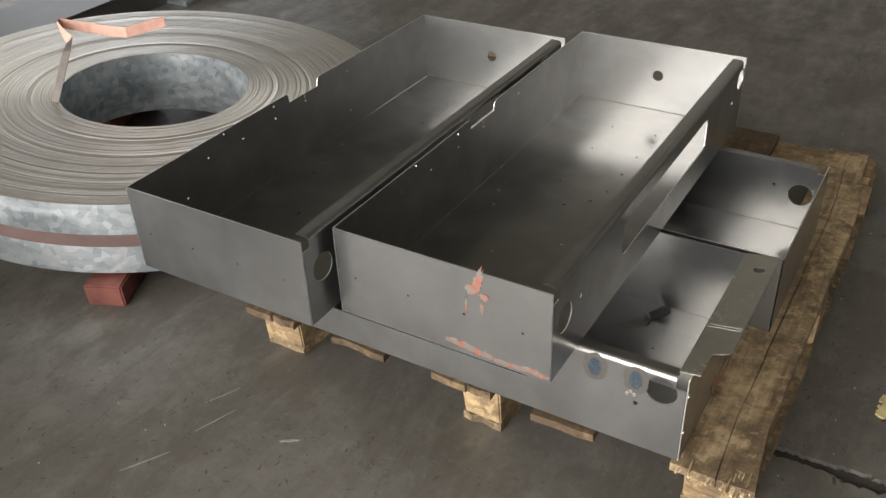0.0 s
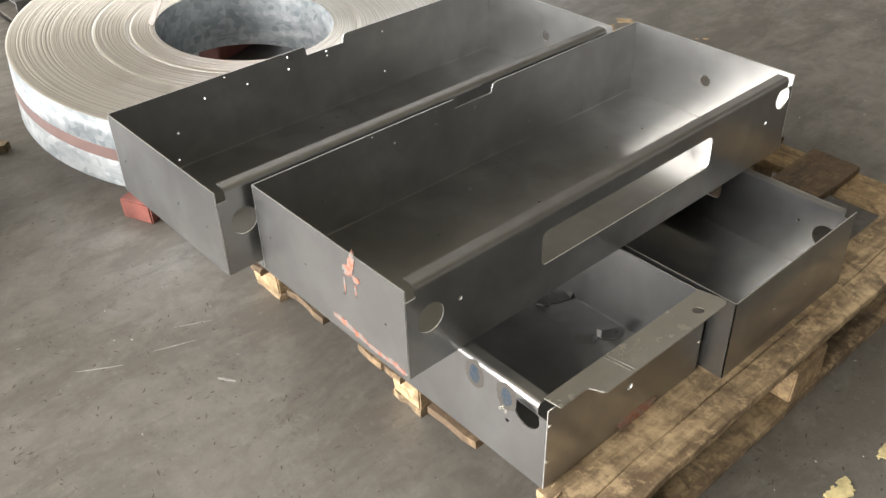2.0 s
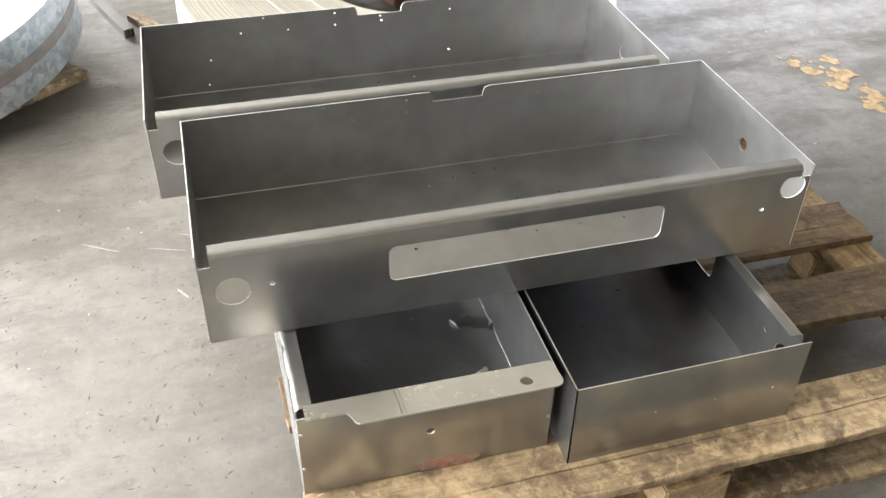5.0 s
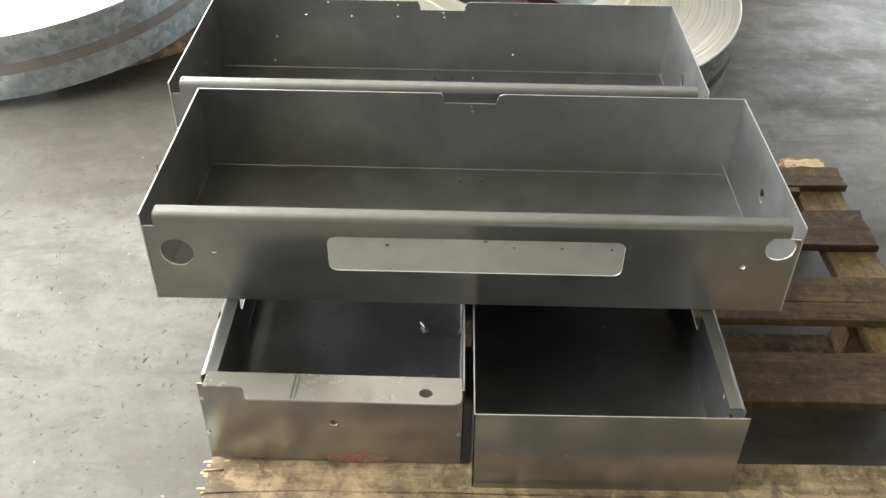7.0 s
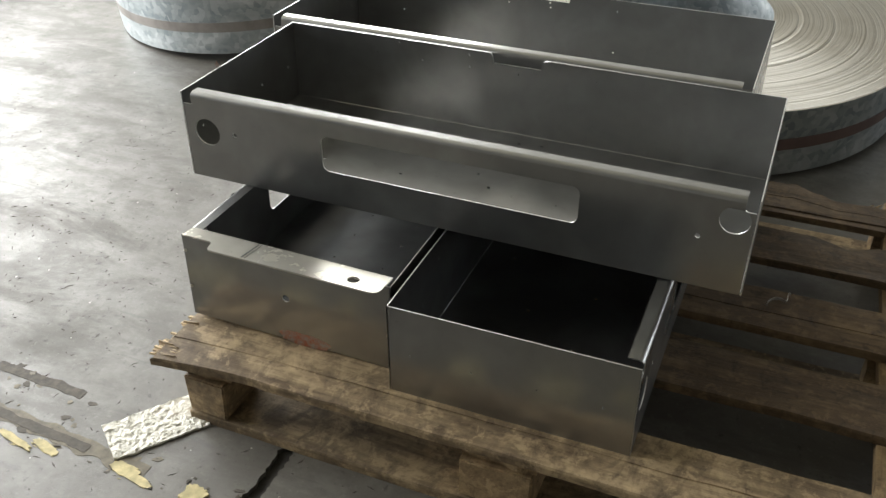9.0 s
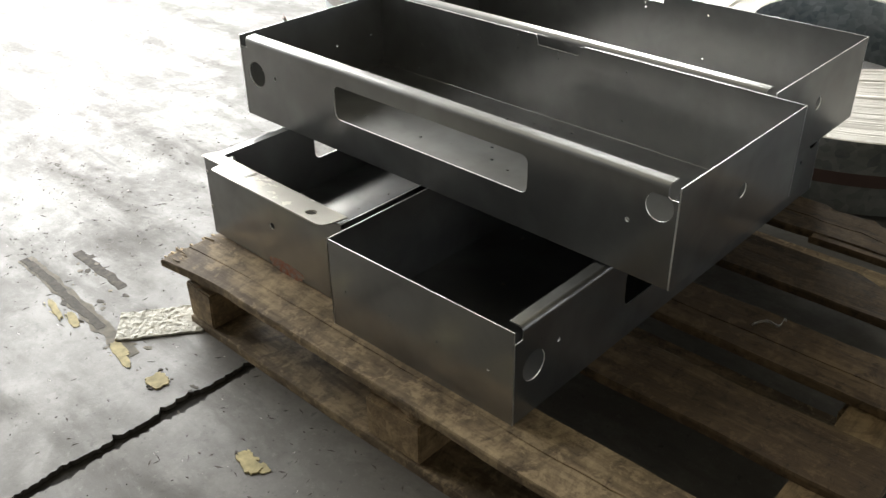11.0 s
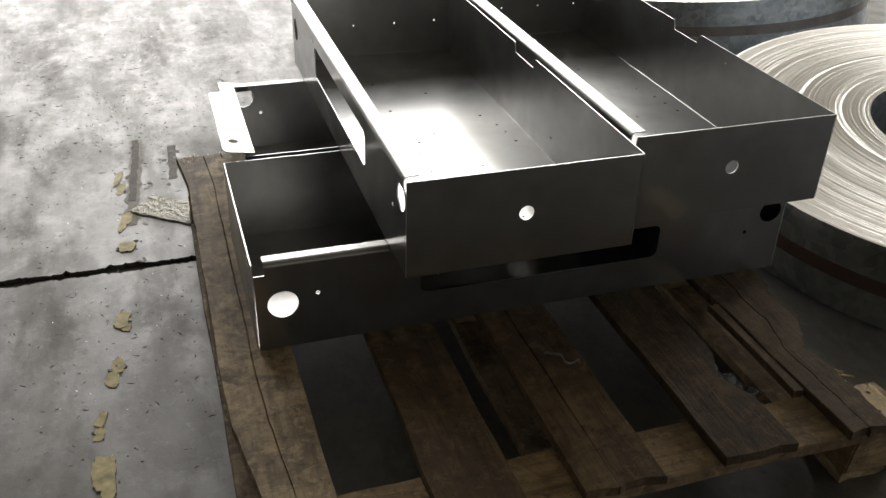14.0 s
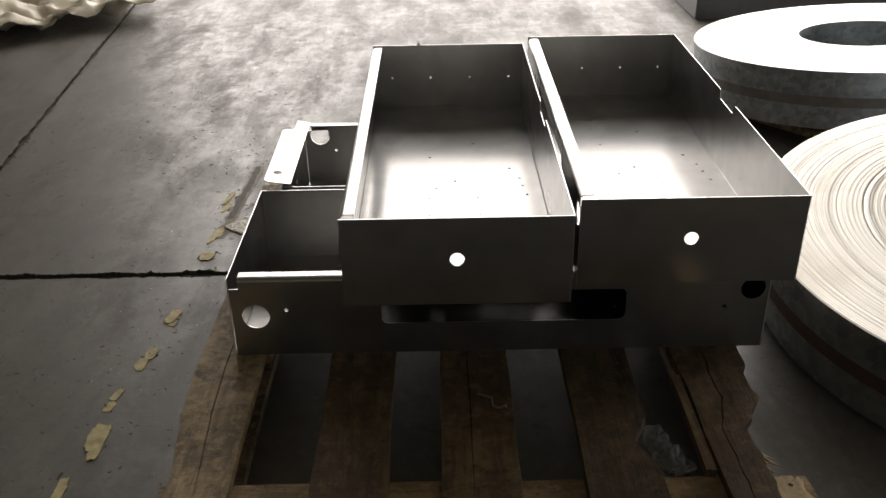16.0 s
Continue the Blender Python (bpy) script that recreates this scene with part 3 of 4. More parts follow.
def make_pallet():
    rng = random.Random(11)
    p = holder("pallet", pose(0, 0, 0), "weathered wooden pallet with cracked, splintered boards", "pallet")
    z1, z0 = PALLET_TOP, PALLET_TOP - 0.016

    def worn_edge(t):
        # the outer board has lost its edge near its far end
        k = max(0.0, min(1.0, (t - 0.76) / 0.07))
        return (k * (0.052 + 0.010 * noise.noise((t * 40, 2, 0))) + (0.012 if 0.70 < t < 0.76 else 0), 0.006 * max(0, t - 0.6))

    def outer_edge(t):
        k = max(0.0, min(1.0, (t - 0.80) / 0.12))
        near = max(0.0, 1 - t / 0.12)
        return (0.0, 0.028 * k - 0.014 * near + 0.003 * max(0.0, noise.noise((t * 30, 7, 0))))

    def split_edge(t):
        k = max(0.0, 1 - abs(t - 0.86) / 0.05)
        return (0.03 * k, 0.0)

    for c0, c1, a1, wear, crack, bite in (
        (0.560, 0.683, 1.325, 0.004, 0.55, outer_edge), (0.310, 0.432, 1.340, 0.004, None, None), (0.102, 0.228, 1.345, 0.003, 0.60, None),
        (-0.124, 0.000, 1.342, 0.003, None, split_edge), (-0.340, -0.211, 1.346, 0.005, 0.55, worn_edge)):
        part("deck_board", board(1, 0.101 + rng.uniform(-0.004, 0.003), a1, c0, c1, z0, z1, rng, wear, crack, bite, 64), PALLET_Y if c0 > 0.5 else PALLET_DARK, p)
    for y0, y1 in ((0.152, 0.240), (0.655, 0.775), (1.236, 1.338)):
        part("stringer_board", board(0, -0.350, 0.672, y0, y1, z0 - 0.021, z0 - 0.0005, rng, 0.003, None, None, 30), PALLET_X, p)
    for x0, x1 in ((-0.338, -0.248), (0.148, 0.224), (0.580, 0.682)):
        for y0, y1 in ((0.145, 0.225), (0.650, 0.768), (1.225, 1.332)):
            part("block", block(x0, x1, y0, y1, 0.0185, z0 - 0.0215, 0.003, 0.004, rng), PALLET_X, p)
        part("bottom_board", board(1, 0.150, 1.325, x0 - 0.004, x1 + 0.004, 0.0, 0.018, rng, 0.003, None, None, 30), PALLET_Y, p)
    return p


make_pallet()


# ---- coils of steel strip ----
def make_coil(name, cx, cy, z0, z1, r_in, r_out, seed, label, band):
    rng = random.Random(seed)
    coil = holder(name, pose(0, 0, 0), label, "steel coil", "coils of steel strip")
    n = 128
    rings, r, h = [], r_in, 0.0
    while r < r_out - 0.004:
        rings.append((r, h))
        r += rng.choice((0.0022, 0.003, 0.004))
        h = 0.4 * h + rng.uniform(-0.0004, 0.0004) + (rng.random() < 0.04) * rng.uniform(-0.0025, 0.0015)
    rings.append((r_out, -0.001))
    bm = bmesh.new()
    prev = None
    for r, h in rings:
        z = z1 + max(-0.006, min(0.005, h))
        row = [bm.verts.new((cx + r * math.cos(2 * math.pi * i / n), cy + r * math.sin(2 * math.pi * i / n), z)) for i in range(n)]
        if prev:
            for i in range(n):
                bm.faces.new((prev[i], row[i], row[(i + 1) % n], prev[(i + 1) % n]))
        prev = row
    part("wound_edges", bm, make_strip_edges(cx, cy), coil, "ridged pale edges of the wound strip")
    for nm, rad, top in (("outer_wrap", r_out, z1 - 0.001), ("inner_wrap", r_in, z1)):
        bm = bmesh.new()
        rows = []
        for k in range(5):
            z = z0 + (top - z0) * k / 4
            rows.append([bm.verts.new((cx + rad * math.cos(2 * math.pi * i / n), cy + rad * math.sin(2 * math.pi * i / n), z)) for i in range(n)])
        for a, b in zip(rows, rows[1:]):
            for i in range(n):
                f = (a[i], a[(i + 1) % n], b[(i + 1) % n], b[i])
                bm.faces.new(f if nm == "outer_wrap" else f[::-1])
        part(nm, bm, GALV, coil, "mottled galvanised strip", smooth=True)
    bm = bmesh.new()
    rows = [[bm.verts.new((cx + rad * math.cos(2 * math.pi * i / n), cy + rad * math.sin(2 * math.pi * i / n), z0)) for i in range(n)] for rad in (r_in, r_out)]
    for i in range(n):
        bm.faces.new((rows[0][i], rows[0][(i + 1) % n], rows[1][(i + 1) % n], rows[1][i]))
    part("underside", bm, GALV, coil)
    zm, hb = z0 + (z1 - z0) * 0.48, 0.016
    bm = bmesh.new()
    prof = [(r_out + 0.0002, zm - hb), (r_out + 0.0010, zm - hb), (r_out + 0.0010, zm + hb), (r_out + 0.0002, zm + hb)]
    rows = [[bm.verts.new((cx + r * math.cos(2 * math.pi * i / n), cy + r * math.sin(2 * math.pi * i / n), z)) for i in range(n)] for r, z in prof]
    for a, b in zip(rows, rows[1:] + rows[:1]):
        for i in range(n):
            bm.faces.new((a[i], a[(i + 1) % n], b[(i + 1) % n], b[i]))
    bmesh.ops.recalc_face_normals(bm, faces=bm.faces[:])
    part("strapping_band", bm, band, coil, "dull steel strapping band")
    return coil


# centre, height of the underside and the top at the centre, eye, outer radius, slope along x and y
COIL1 = (-1.138, 0.641, 0.066, 0.250, 0.255, 0.647, -0.070, -0.052)
COIL2 = (-1.318, -0.872, 0.062, 0.248, 0.220, 0.589, -0.066, 0.074)


def under(c, x, y):
    return c[2] + c[6] * (x - c[0]) + c[7] * (y - c[1])


for c, seed, label in ((COIL1, 1, "flat-lying coil of galvanised strip on red wooden blocks"), (COIL2, 2, "flat-lying coil of galvanised strip beside the first coil")):
    make_coil("steel_coil", 0, 0, 0, c[3] - c[2], c[4], c[5], seed, label, BAND_RED if c is COIL1 else BAND_GREY).matrix_world = pose(c[0], c[1], c[2], math.degrees(math.atan(c[7])), -math.degrees(math.atan(c[6])), 0)
rng = random.Random(8)
for c, x, y, turn, l in ((COIL1, -0.800, 0.150, 25, 0.09), (COIL1, -1.535, 0.840, 20, 0.16), (COIL1, -1.62, 0.35, 0, 0.14), (COIL2, -1.66, -0.72, 0, 0.12), (COIL2, -1.40, -0.50, 30, 0.10)):
    low = min(under(c, x + dx, y + dy) for dx in (-0.06, 0.06) for dy in (-l, l))
    ob = thing("support_block", block(-0.045, 0.045, -l, l, 0, low - 0.002, 0.004, 0.004, rng), RED_WOOD, "red-painted wooden block under a steel coil", "block", "coil support blocks")
    ob.matrix_world = pose(x, y, 0, 0, 0, turn)


# ---- small things ----
def ribbon(points, normals, width, thick):
    """A bent strap: centre points, and for each the direction across its width."""
    bm = bmesh.new()
    rows = []
    for i, (p, w) in enumerate(zip(points, normals)):
        p, w = Vector(p), Vector(w).normalized() * width / 2
        a, b = Vector(points[max(0, i - 1)]), Vector(points[min(len(points) - 1, i + 1)])
        n = (b - a).cross(w).normalized() * thick / 2
        rows.append([bm.verts.new(q) for q in (p + w + n, p - w + n, p - w - n, p + w - n)])
    for a, b in zip(rows, rows[1:]):
        for i in range(4):
            bm.faces.new((a[i], a[(i + 1) % 4], b[(i + 1) % 4], b[i]))
    bm.faces.new(rows[0])
    bm.faces.new(rows[-1][::-1])
    bmesh.ops.recalc_face_normals(bm, faces=bm.faces[:])
    return bm


strap = holder("loose_strap", pose(0, 0, 0), "cut strapping band, bent up out of the coil's eye", "strap")
part("upright_end", ribbon([(-1.262, 0.405, 0.150), (-1.262, 0.418, 0.262), (-1.258, 0.440, 0.300), (-1.262, 0.500, 0.385), (-1.275, 0.528, 0.405)],
                           [(1, 0.1, 0), (1, 0.1, 0), (1, 0.1, 0), (0.9, 0.3, 0.2), (0.7, 0.3, 0.6)], 0.026, 0.0012), STRAP, strap, "dull brown inner side of the strap")
part("primed_end", ribbon([(-1.275, 0.528, 0.404), (-1.340, 0.560, 0.404), (-1.395, 0.590, 0.406), (-1.402, 0.606, 0.406), (-1.340, 0.620, 0.402), (-1.250, 0.640, 0.396), (-1.200, 0.655, 0.394), (-1.130, 0.735, 0.410)],
                          [(0.5, 0.3, 0.8), (0.1, 0.1, 1), (0, 0, 1), (0, 0, 1), (0, 0, 1), (0, 0, 1), (0, 0, 1), (0, 0, 1)], 0.030, 0.0012), STRAP_PINK, strap, "pink-primed outer side of the strap")


def crumpled(w, l, n, m, lift, seed, freq=22.0):
    bm = bmesh.new()
    vs = []
    for i in range(n + 1):
        for j in range(m + 1):
            x, y = w * (i / n - 0.5), l * (j / m - 0.5)
            k = noise.noise((x * freq, y * freq, seed)) + 0.5 * noise.noise((x * freq * 2.7, y * freq * 2.7, seed + 4))
            vs.append(bm.verts.new((x + 0.004 * noise.noise((y * 30, seed, 1)), y + 0.004 * noise.noise((x * 30, seed, 2)), 0.006 + lift * (0.5 + 0.5 * k))))
    for i in range(n):
        for j in range(m):
            a = i * (m + 1) + j
            bm.faces.new((vs[a], vs[a + m + 1], vs[a + m + 2], vs[a + 1]))
    ext = bmesh.ops.extrude_face_region(bm, geom=bm.faces[:])
    for v in [g for g in ext["geom"] if isinstance(g, bmesh.types.BMVert)]:
        v.co.z -= 0.004
    bmesh.ops.recalc_face_normals(bm, faces=bm.faces[:])
    return bm


foam = thing("foam_scrap", crumpled(0.092, 0.165, 60, 100, 0.005, 3.0, 90.0), FOAM, "torn piece of dirty white foam wrap by the pallet", "packaging")
foam.matrix_world = pose(0.726, 0.104, -0.004, 0, 0, 53)
PLASTIC, nt, b = material("clear_plastic_wrap")
b.inputs["Base Color"].default_value, b.inputs["Roughness"].default_value = (0.55, 0.56, 0.56, 1), 0.25
b.inputs["Transmission Weight"].default_value, b.inputs["Alpha"].default_value = 0.4, 0.7
wrap = thing("plastic_scrap", crumpled(0.055, 0.13, 24, 40, 0.035, 7.0, 40.0), PLASTIC, "crumpled clear plastic wrap caught between pallet boards", "packaging")
wrap.matrix_world = pose(-0.165, 1.085, 0.02, 0, 0, 18)


def clip(m):
    """Small dark bent bracket with a rounded end and a hole."""
    c = holder("steel_clip", m, "small dark bent steel clip lying in the tray", "clip", "loose clips in the tray")
    foot = [(-0.016, -0.012), (0.012, -0.014)] + [(0.014 + 0.014 * math.sin(a), -0.014 * math.cos(a)) for a in (0.3, 0.8, 1.3, 1.8, 2.3, 2.8)] + [(0.012, 0.014), (-0.016, 0.012)]
    part("foot", plate(foot, [circle(0.015, 0, 0.004, 12)], 0.003), STEEL_DARK, c)
    part("tab", plate([(-0.011, 0), (0.011, 0), (0.009, 0.010), (-0.009, 0.010)], (), 0.003, pose(-0.0165, 0, 0.002, 50, 0, 90)), STEEL_DARK, c)
    return c


base = clip(pose(0.388, 0.412, LOW + 0.0022, 0, 0, 215))
for x, y, tilt, r in ((0.414, 0.450, -22, 35), (0.262, 0.440, 0, 115), (0.276, 0.472, 0, 250)):
    copy_thing(base, pose(x, y, LOW + (0.0022 if not tilt else 0.008), 0, tilt, r))

# a stick in the pallet's gap and a curl of swarf on a board
rng = random.Random(19)
batten = thing("wooden_stick", board(1, 0.985, 1.240, -0.209, -0.192, PALLET_TOP - 0.0155, PALLET_TOP - 0.001, rng, 0.002, None, None, 16), PALLET_DARK, "thin weathered stick lying in a gap of the pallet", "offcut")
curl_points = [(0.160 - 0.046 * k / 14 + 0.005 * math.sin(k * 0.9), 1.035 + 0.050 * k / 14 + 0.006 * math.cos(k * 0.7), PALLET_TOP + 0.004 + 0.003 * math.sin(k * 1.1)) for k in range(15)]
thing("metal_curl", ribbon(curl_points, [(0.3 * math.sin(k), 0.2, 1) for k in range(15)], 0.005, 0.0008), CUT_EDGE, "small bright curl of metal swarf on a pallet board", "swarf")

# planks and sticks by the coils
rng = random.Random(21)
plank = thing("wooden_batten", board(1, -0.36, 0.14, -0.028, 0.028, 0, 0.030, rng, 0.002, None, None, 20), PALLET_Y, "rough brown batten under the edge of a coil", "batten")
plank.matrix_world = pose(-1.112, -0.415, 0, 0, 0, 38)
stick = thing("wooden_stick", board(1, -0.12, 0.12, -0.022, 0.022, 0, 0.022, rng, 0.003, None, None, 12), PALLET_Y, "short pale wooden offcut on the concrete floor", "offcut")
stick.matrix_world = pose(-1.465, -0.095, 0, 0, 0, -62)
bar = thing("steel_bar", board(1, -0.25, 0.20, -0.016, 0.016, 0, 0.028, rng, 0.001, None, None, 12), STEEL_DARK, "dark rusty steel bar lying by the coils", "bar")
bar.matrix_world = pose(-1.62, -0.235, 0, 0, 0, -70)

# remains of the yellow floor line
line = holder("floor_line", pose(0, 0, 0), "flaking remains of a yellow painted floor line", "floor marking")
line["kind"] = "structure"
rng = random.Random(4)
for x, y, rx, ry in ((0.846, 0.547, 0.016, 0.030), (0.838, 0.575, 0.010, 0.012), (0.856, 0.695, 0.013, 0.022), (0.866, 0.735, 0.014, 0.022), (0.886, 0.842, 0.010, 0.020), (0.889, 0.880, 0.011, 0.016), (0.882, 0.975, 0.022, 0.042), (0.874, 1.01, 0.013, 0.03),
                     (0.903, 1.136, 0.012, 0.05), (0.830, 0.256, 0.022, 0.020), (0.838, 0.15, 0.009, 0.03), (0.828, 0.118, 0.014, 0.028), (0.838, -0.039, 0.010, 0.030), (0.845, -0.10, 0.008, 0.04), (0.91, 1.25, 0.02, 0.03)):
    part("paint_flake", plate(torn(x, y, rx * 0.85, ry * 1.0, rng, rng.uniform(-0.3, 0.1)), (), rng.uniform(0.0012, 0.0032)), PAINT_YELLOW, line)
    for _ in range(3 + int(ry * 90)):
        k = rng.uniform(0.05, 0.2)
        part("paint_flake", plate(blob(x + rng.uniform(-1.2, 1.2) * rx, y + rng.uniform(-1.3, 1.3) * ry, rx * k, ry * k, rng, 9, 0.4, rng.uniform(-0.6, 0.6)), (), 0.0008 + 0.0014 * rng.random()), PAINT_YELLOW if rng.random() < 0.5 else DEBRIS, line)
RESIDUE = plain("brown_tape_residue", (0.066, 0.054, 0.038), 0.7, 0, 60, 0.45, 0.6)
TAPE = plain("dirty_beige_tape", (0.150, 0.128, 0.088), 0.65, 0, 40, 0.45, 0.5)
STRIP = [(0.794, -0.34), (0.797, -0.22), (0.806, -0.09), (0.812, 0.04), (0.824, 0.165)]


def strip(points, width, seed):
    """Ragged outline of a strip stuck along the points, torn away in places."""
    r = random.Random(seed)
    left, right = [], []
    for (xa, ya), (xb, yb) in zip(points, points[1:]):
        for k in range(14):
            f = k / 14
            x, y = xa + (xb - xa) * f, ya + (yb - ya) * f
            left.append((x - width * (0.5 + 0.30 * noise.noise((y * 26, seed, 1))) - r.uniform(0, 0.002), y))
            right.append((x + width * (0.5 + 0.30 * noise.noise((y * 26, seed, 5))) + r.uniform(0, 0.002), y))
    return left + right[::-1]


part("tape_residue", plate(strip(STRIP, 0.030, 3), (), 0.0006), TAPE, line, "dirty beige tape residue")
part("tape_residue", plate(strip([(x + 0.002, y) for x, y in STRIP[:4]], 0.016, 8), (), 0.0010), RESIDUE, line, "brown glue of the torn tape")
part("tape_residue", plate(strip([(0.703, -0.28), (0.706, -0.18), (0.711, -0.06)], 0.020, 5), (), 0.0006), RESIDUE, line, "brown glue of the torn tape")
for _ in range(34):
    x, y = rng.choice(((0.78, 0.0), (0.83, 0.02), (0.72, -0.17), (0.80, 0.17), (0.815, 0.12)))
    k = rng.uniform(0.0015, 0.006)
    part("tape_residue", plate(blob(x + rng.gauss(0, 0.016), y + rng.gauss(0, 0.09), k, k * rng.uniform(0.8, 2.2), rng, 9, 0.45, rng.uniform(-0.6, 0.6)), (), 0.0004 + 0.0005 * rng.random()), rng.choice((RESIDUE, TAPE)), line)
SMEAR = plain("ochre_floor_smear", (0.36, 0.265, 0.15), 0.7, 0, 40, 0.5, 0.4)
smear = holder("floor_smear", pose(0, 0, 0), "ochre paint smears on the concrete floor", "floor marking")
smear["kind"] = "structure"
for _ in range(46):
    f = rng.uniform(-1, 1)
    k = 0.004 + 0.022 * rng.random() ** 3
    part("smear", plate(blob(-0.58 + 0.20 * f + rng.gauss(0, 0.02), 1.87 + 0.05 * f + rng.gauss(0, 0.028), k * rng.uniform(1.0, 2.0), k, rng, 16, 0.4, rng.uniform(-0.2, 0.8)), (), 0.0007 + 0.0009 * rng.random()), SMEAR, smear)
SCRATCH = plain("pale_scratch", (0.26, 0.255, 0.24), 0.6, 0, 80, 0.3, 0.3)
marks = holder("floor_scratches", pose(0, 0, 0), "pale scratches scored into the concrete floor", "floor marking")
marks["kind"] = "structure"
for x0, y0, x1, y1, w in ((-0.266, -0.057, -0.294, -0.133, 0.0012), (-0.30, -0.20, -0.345, -0.275, 0.001), (-0.30, 0.0, -0.33, -0.06, 0.0008), (-0.13, -0.075, -0.10, -0.055, 0.003)):
    d = Vector((x1 - x0, y1 - y0))
    ang = math.atan2(d.y, d.x)
    part("scratch", plate(blob((x0 + x1) / 2, (y0 + y1) / 2, d.length / 2, w, rng, 24, 0.25, ang), (), 0.0012), SCRATCH, marks)


def scatter(name, count, areas, length, width, mat, label, seed):
    rng = random.Random(seed)
    verts, faces = [], []
    for _ in range(count):
        x0, x1, y0, y1 = rng.choice(areas)
        x, y = rng.uniform(x0, x1), rng.uniform(y0, y1)
        if -0.37 < x < 0.70 and 0.08 < y < 1.36 or abs(y - JOINT_Y) < 0.03:
            continue
        a = rng.uniform(0, math.pi)
        l, w, h = length * rng.uniform(0.3, 1.0) ** 2, width * rng.uniform(0.5, 1.3), width * rng.uniform(0.4, 0.9)
        c, s = math.cos(a), math.sin(a)
        bend = rng.uniform(-0.3, 0.3) * l
        k = len(verts)
        for u, vv in ((-l, -w * 0.3), (0, bend - w), (l, 0), (0, bend + w)):
            verts.append((x + u * c - vv * s, y + u * s + vv * c, 0.0))
        verts.append((x - bend * s, y + bend * c, h))
        faces += [(k, k + 1, k + 4), (k + 1, k + 2, k + 4), (k + 2, k + 3, k + 4), (k + 3, k, k + 4)]
    me = bpy.data.meshes.new(name)
    me.from_pydata(verts, [], faces)
    me.materials.append(mat)
    return tagged(new(name, me), label, "debris", "", "stuff")


SOUTH = [(0.7, 1.7, -1.2, 0.3), (0.7, 1.5, 0.36, 1.5), (-0.6, 0.8, -1.4, 0.05), (0.2, 1.6, -2.2, -0.4), (-1.0, 0.6, 1.4, 2.6)]
EAST = [(0.7, 1.7, -1.2, 0.3), (0.7, 1.6, 0.36, 1.5), (0.45, 1.6, -2.2, -0.3)]
scatter("dark_chips", 2700, EAST + [(-1.6, 0.6, -1.9, 0.04), (-0.6, 0.9, -0.7, 0.04)], 0.010, 0.0014, DEBRIS, "scattered dark splinters and chips on the floor", 31)
PALE = plain("pale_chips", (0.6, 0.57, 0.52), 0.6, 0, 50, 0.3, 0.2)
scatter("pale_chips", 260, SOUTH, 0.005, 0.0014, PALE, "scattered pale chips and swarf on the floor", 32)

# splintered ends of the pallet
rng = random.Random(15)
pallet = bpy.data.objects["pallet"]
for _ in range(34):
    x = rng.choice((0.585, 0.645, 0.660, 0.672)) + rng.gauss(0, 0.008)
    l, w = rng.uniform(0.018, 0.050), rng.uniform(0.0012, 0.003)
    sliver = plate([(-w, 0.002), (w * 0.4, 0), (w, l * 0.3), (w * 0.6, l * 0.8), (0, l), (-w * 0.7, l * 0.6)], (), rng.uniform(0.002, 0.005))
    ob = part("splinter", sliver, rng.choice((FRESH, FRESH, PALLET_Y)), pallet)
    ob.matrix_world = pose(min(x, 0.690), 0.088 + rng.uniform(-0.006, 0.014), PALLET_TOP - 0.003 - rng.uniform(0, 0.008), rng.uniform(-2, 8), rng.uniform(-25, 25), rng.uniform(-9, 9))
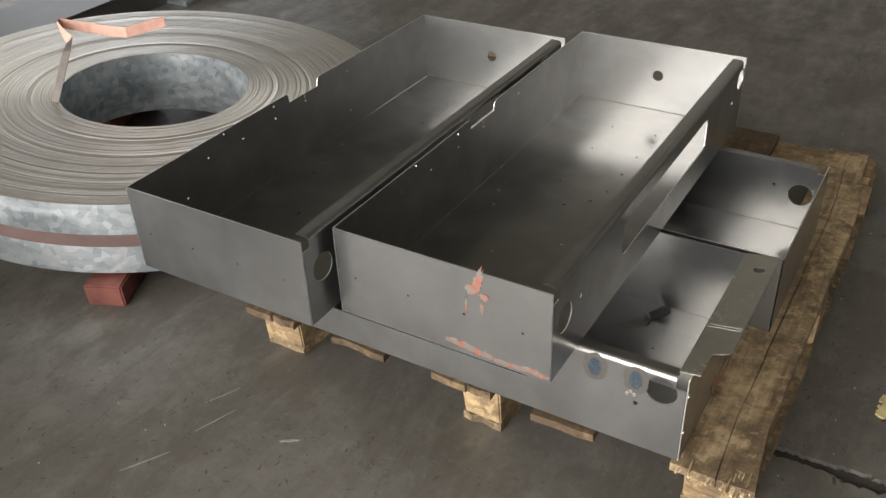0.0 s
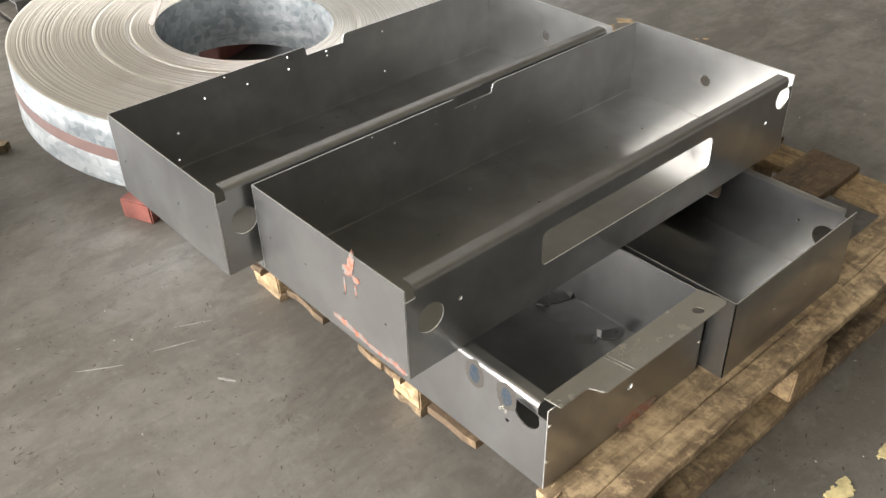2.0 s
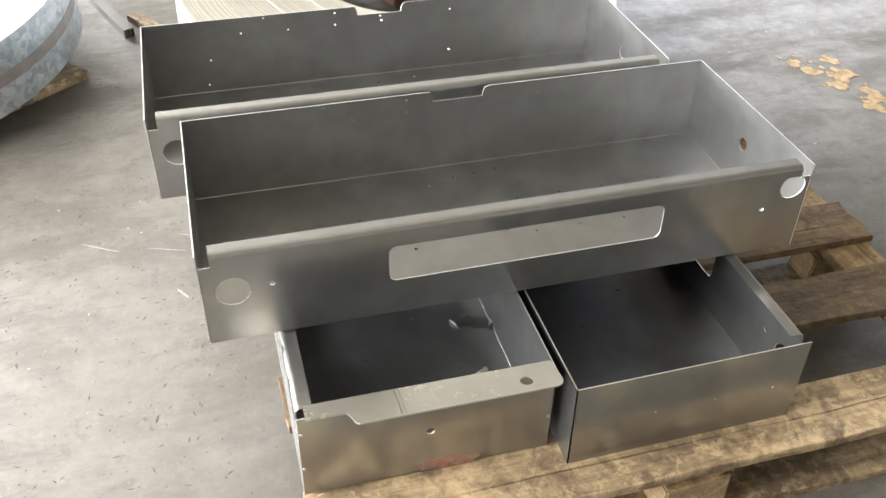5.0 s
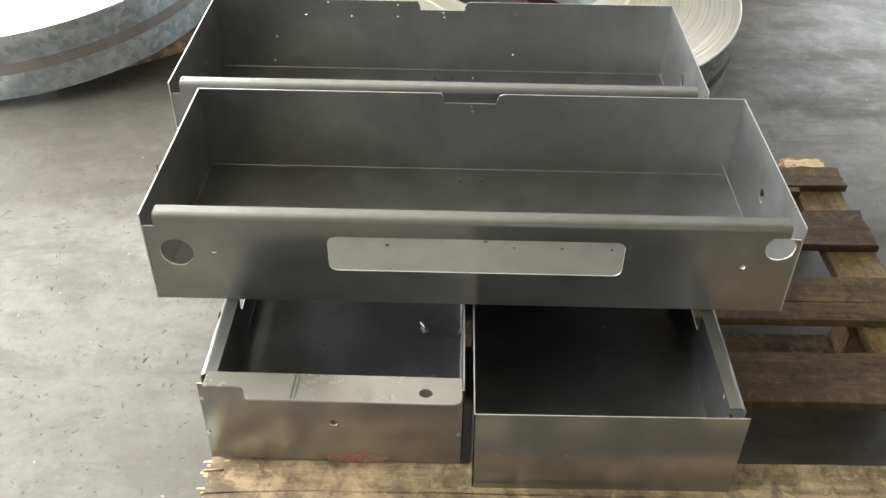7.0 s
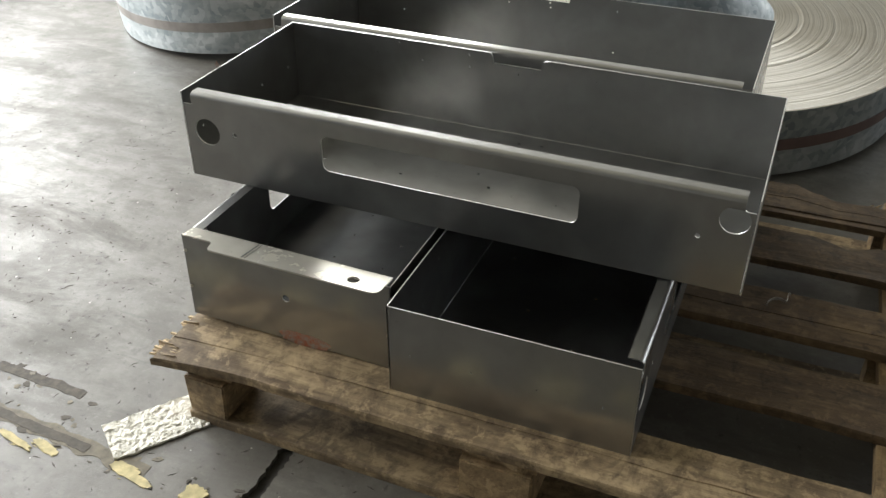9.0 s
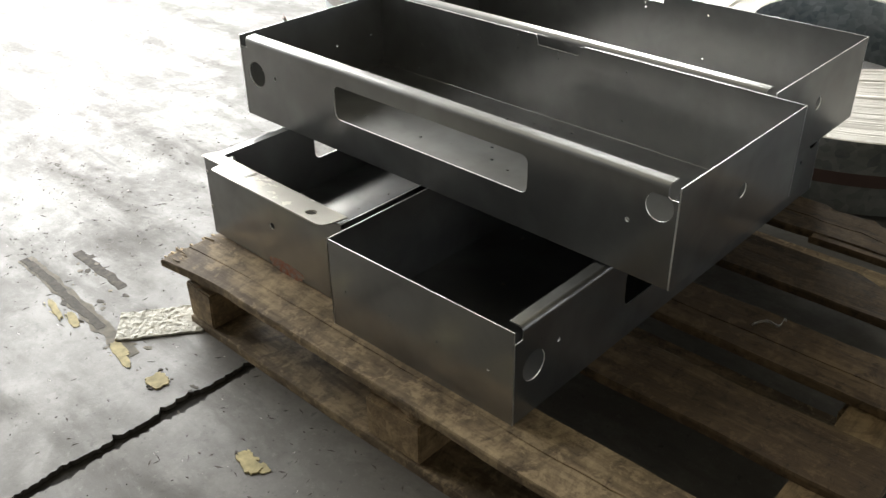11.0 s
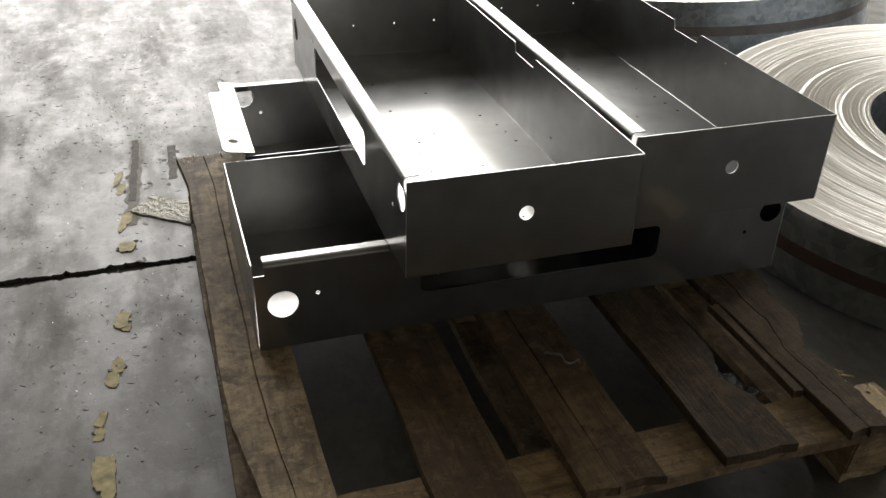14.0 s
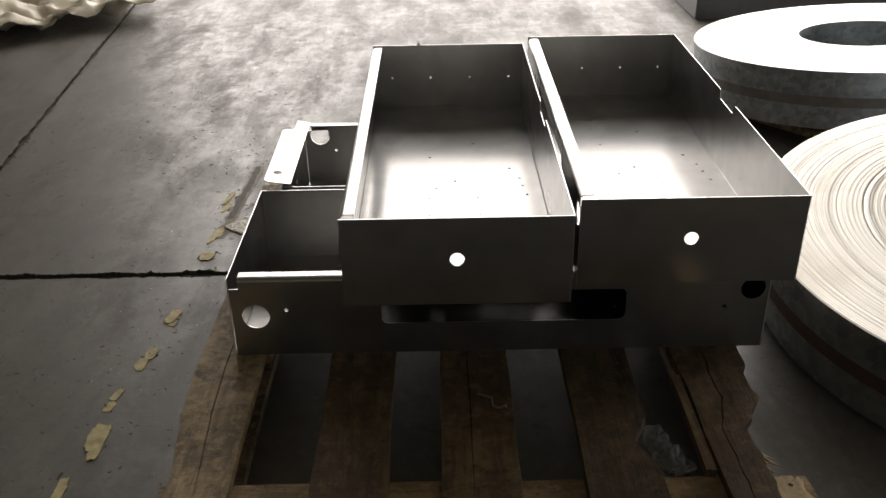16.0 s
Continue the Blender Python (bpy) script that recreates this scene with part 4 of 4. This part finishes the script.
for _ in range(10):
    ob = part("splinter", plate([(-0.004, 0), (0.004, 0), (0.0, rng.uniform(0.02, 0.04))], (), 0.002), FRESH, pallet)
    ob.matrix_world = pose(-0.285 + rng.uniform(-0.012, 0.012), 1.19 + rng.uniform(-0.01, 0.03), PALLET_TOP - 0.014, rng.uniform(5, 25), rng.uniform(-20, 20), rng.uniform(-40, 40))


part("split_wood", plate(torn(-0.313, 1.288, 0.032, 0.045, rng), [circle(-0.318, 1.262, 0.004, 10), circle(-0.305, 1.305, 0.003, 10)], 0.0025, Matrix.Translation((0, 0, PALLET_TOP - 0.0163))), FRESH, pallet)

# ---- far things at the edge of view ----
def far_things():
    rng = random.Random(40)
    beam = holder("steel_channel", pose(0, 0, 0), "long grey steel channel lying on the floor", "channel")
    part("web", block(-2.57, -2.23, 0.35, 4.2, 0.088, 0.100, 0.002), STEEL_DARK, beam)
    part("flange", block(-2.570, -2.558, 0.35, 4.2, 0.0, 0.0875, 0.002), STEEL_DARK, beam)
    part("flange", block(-2.242, -2.230, 0.35, 4.2, 0.0, 0.0875, 0.002), STEEL_DARK, beam)
    post = holder("support_stand", pose(-2.19, 1.80, 0), "galvanised steel stand with a foot plate", "stand")
    part("foot_plate", block(-0.07, 0.07, -0.07, 0.07, 0, 0.012, 0.002), GALV, post)
    part("leg", block(-0.035, 0.035, -0.035, 0.035, 0.012, 1.1, 0.004), GALV, post)
    base = holder("steel_bed", pose(0, 0, 0), "low dark steel machine lying flat on the floor", "machine")
    part("bed", block(-3.4, -1.03, -4.2, -2.08, 0.0, 0.11, 0.004), STEEL_DARK, base)
    part("rail", block(-3.3, -1.12, -2.40, -2.28, 0.1105, 0.16, 0.004), STEEL_DARK, base)
    TARP = plain("cream_plastic_sheet", (0.62, 0.57, 0.46), 0.35, 0, 6, 0.2, 0.3, 0.01)
    tarp = thing("plastic_sheet", crumpled(0.9, 2.6, 50, 120, 0.16, 5.0, 6.0), TARP, "crumpled cream plastic sheet heaped on the floor", "sheet", smooth=True)
    tarp.matrix_world = pose(2.90, -1.86, -0.004, 0, 0, 126.7)


far_things()
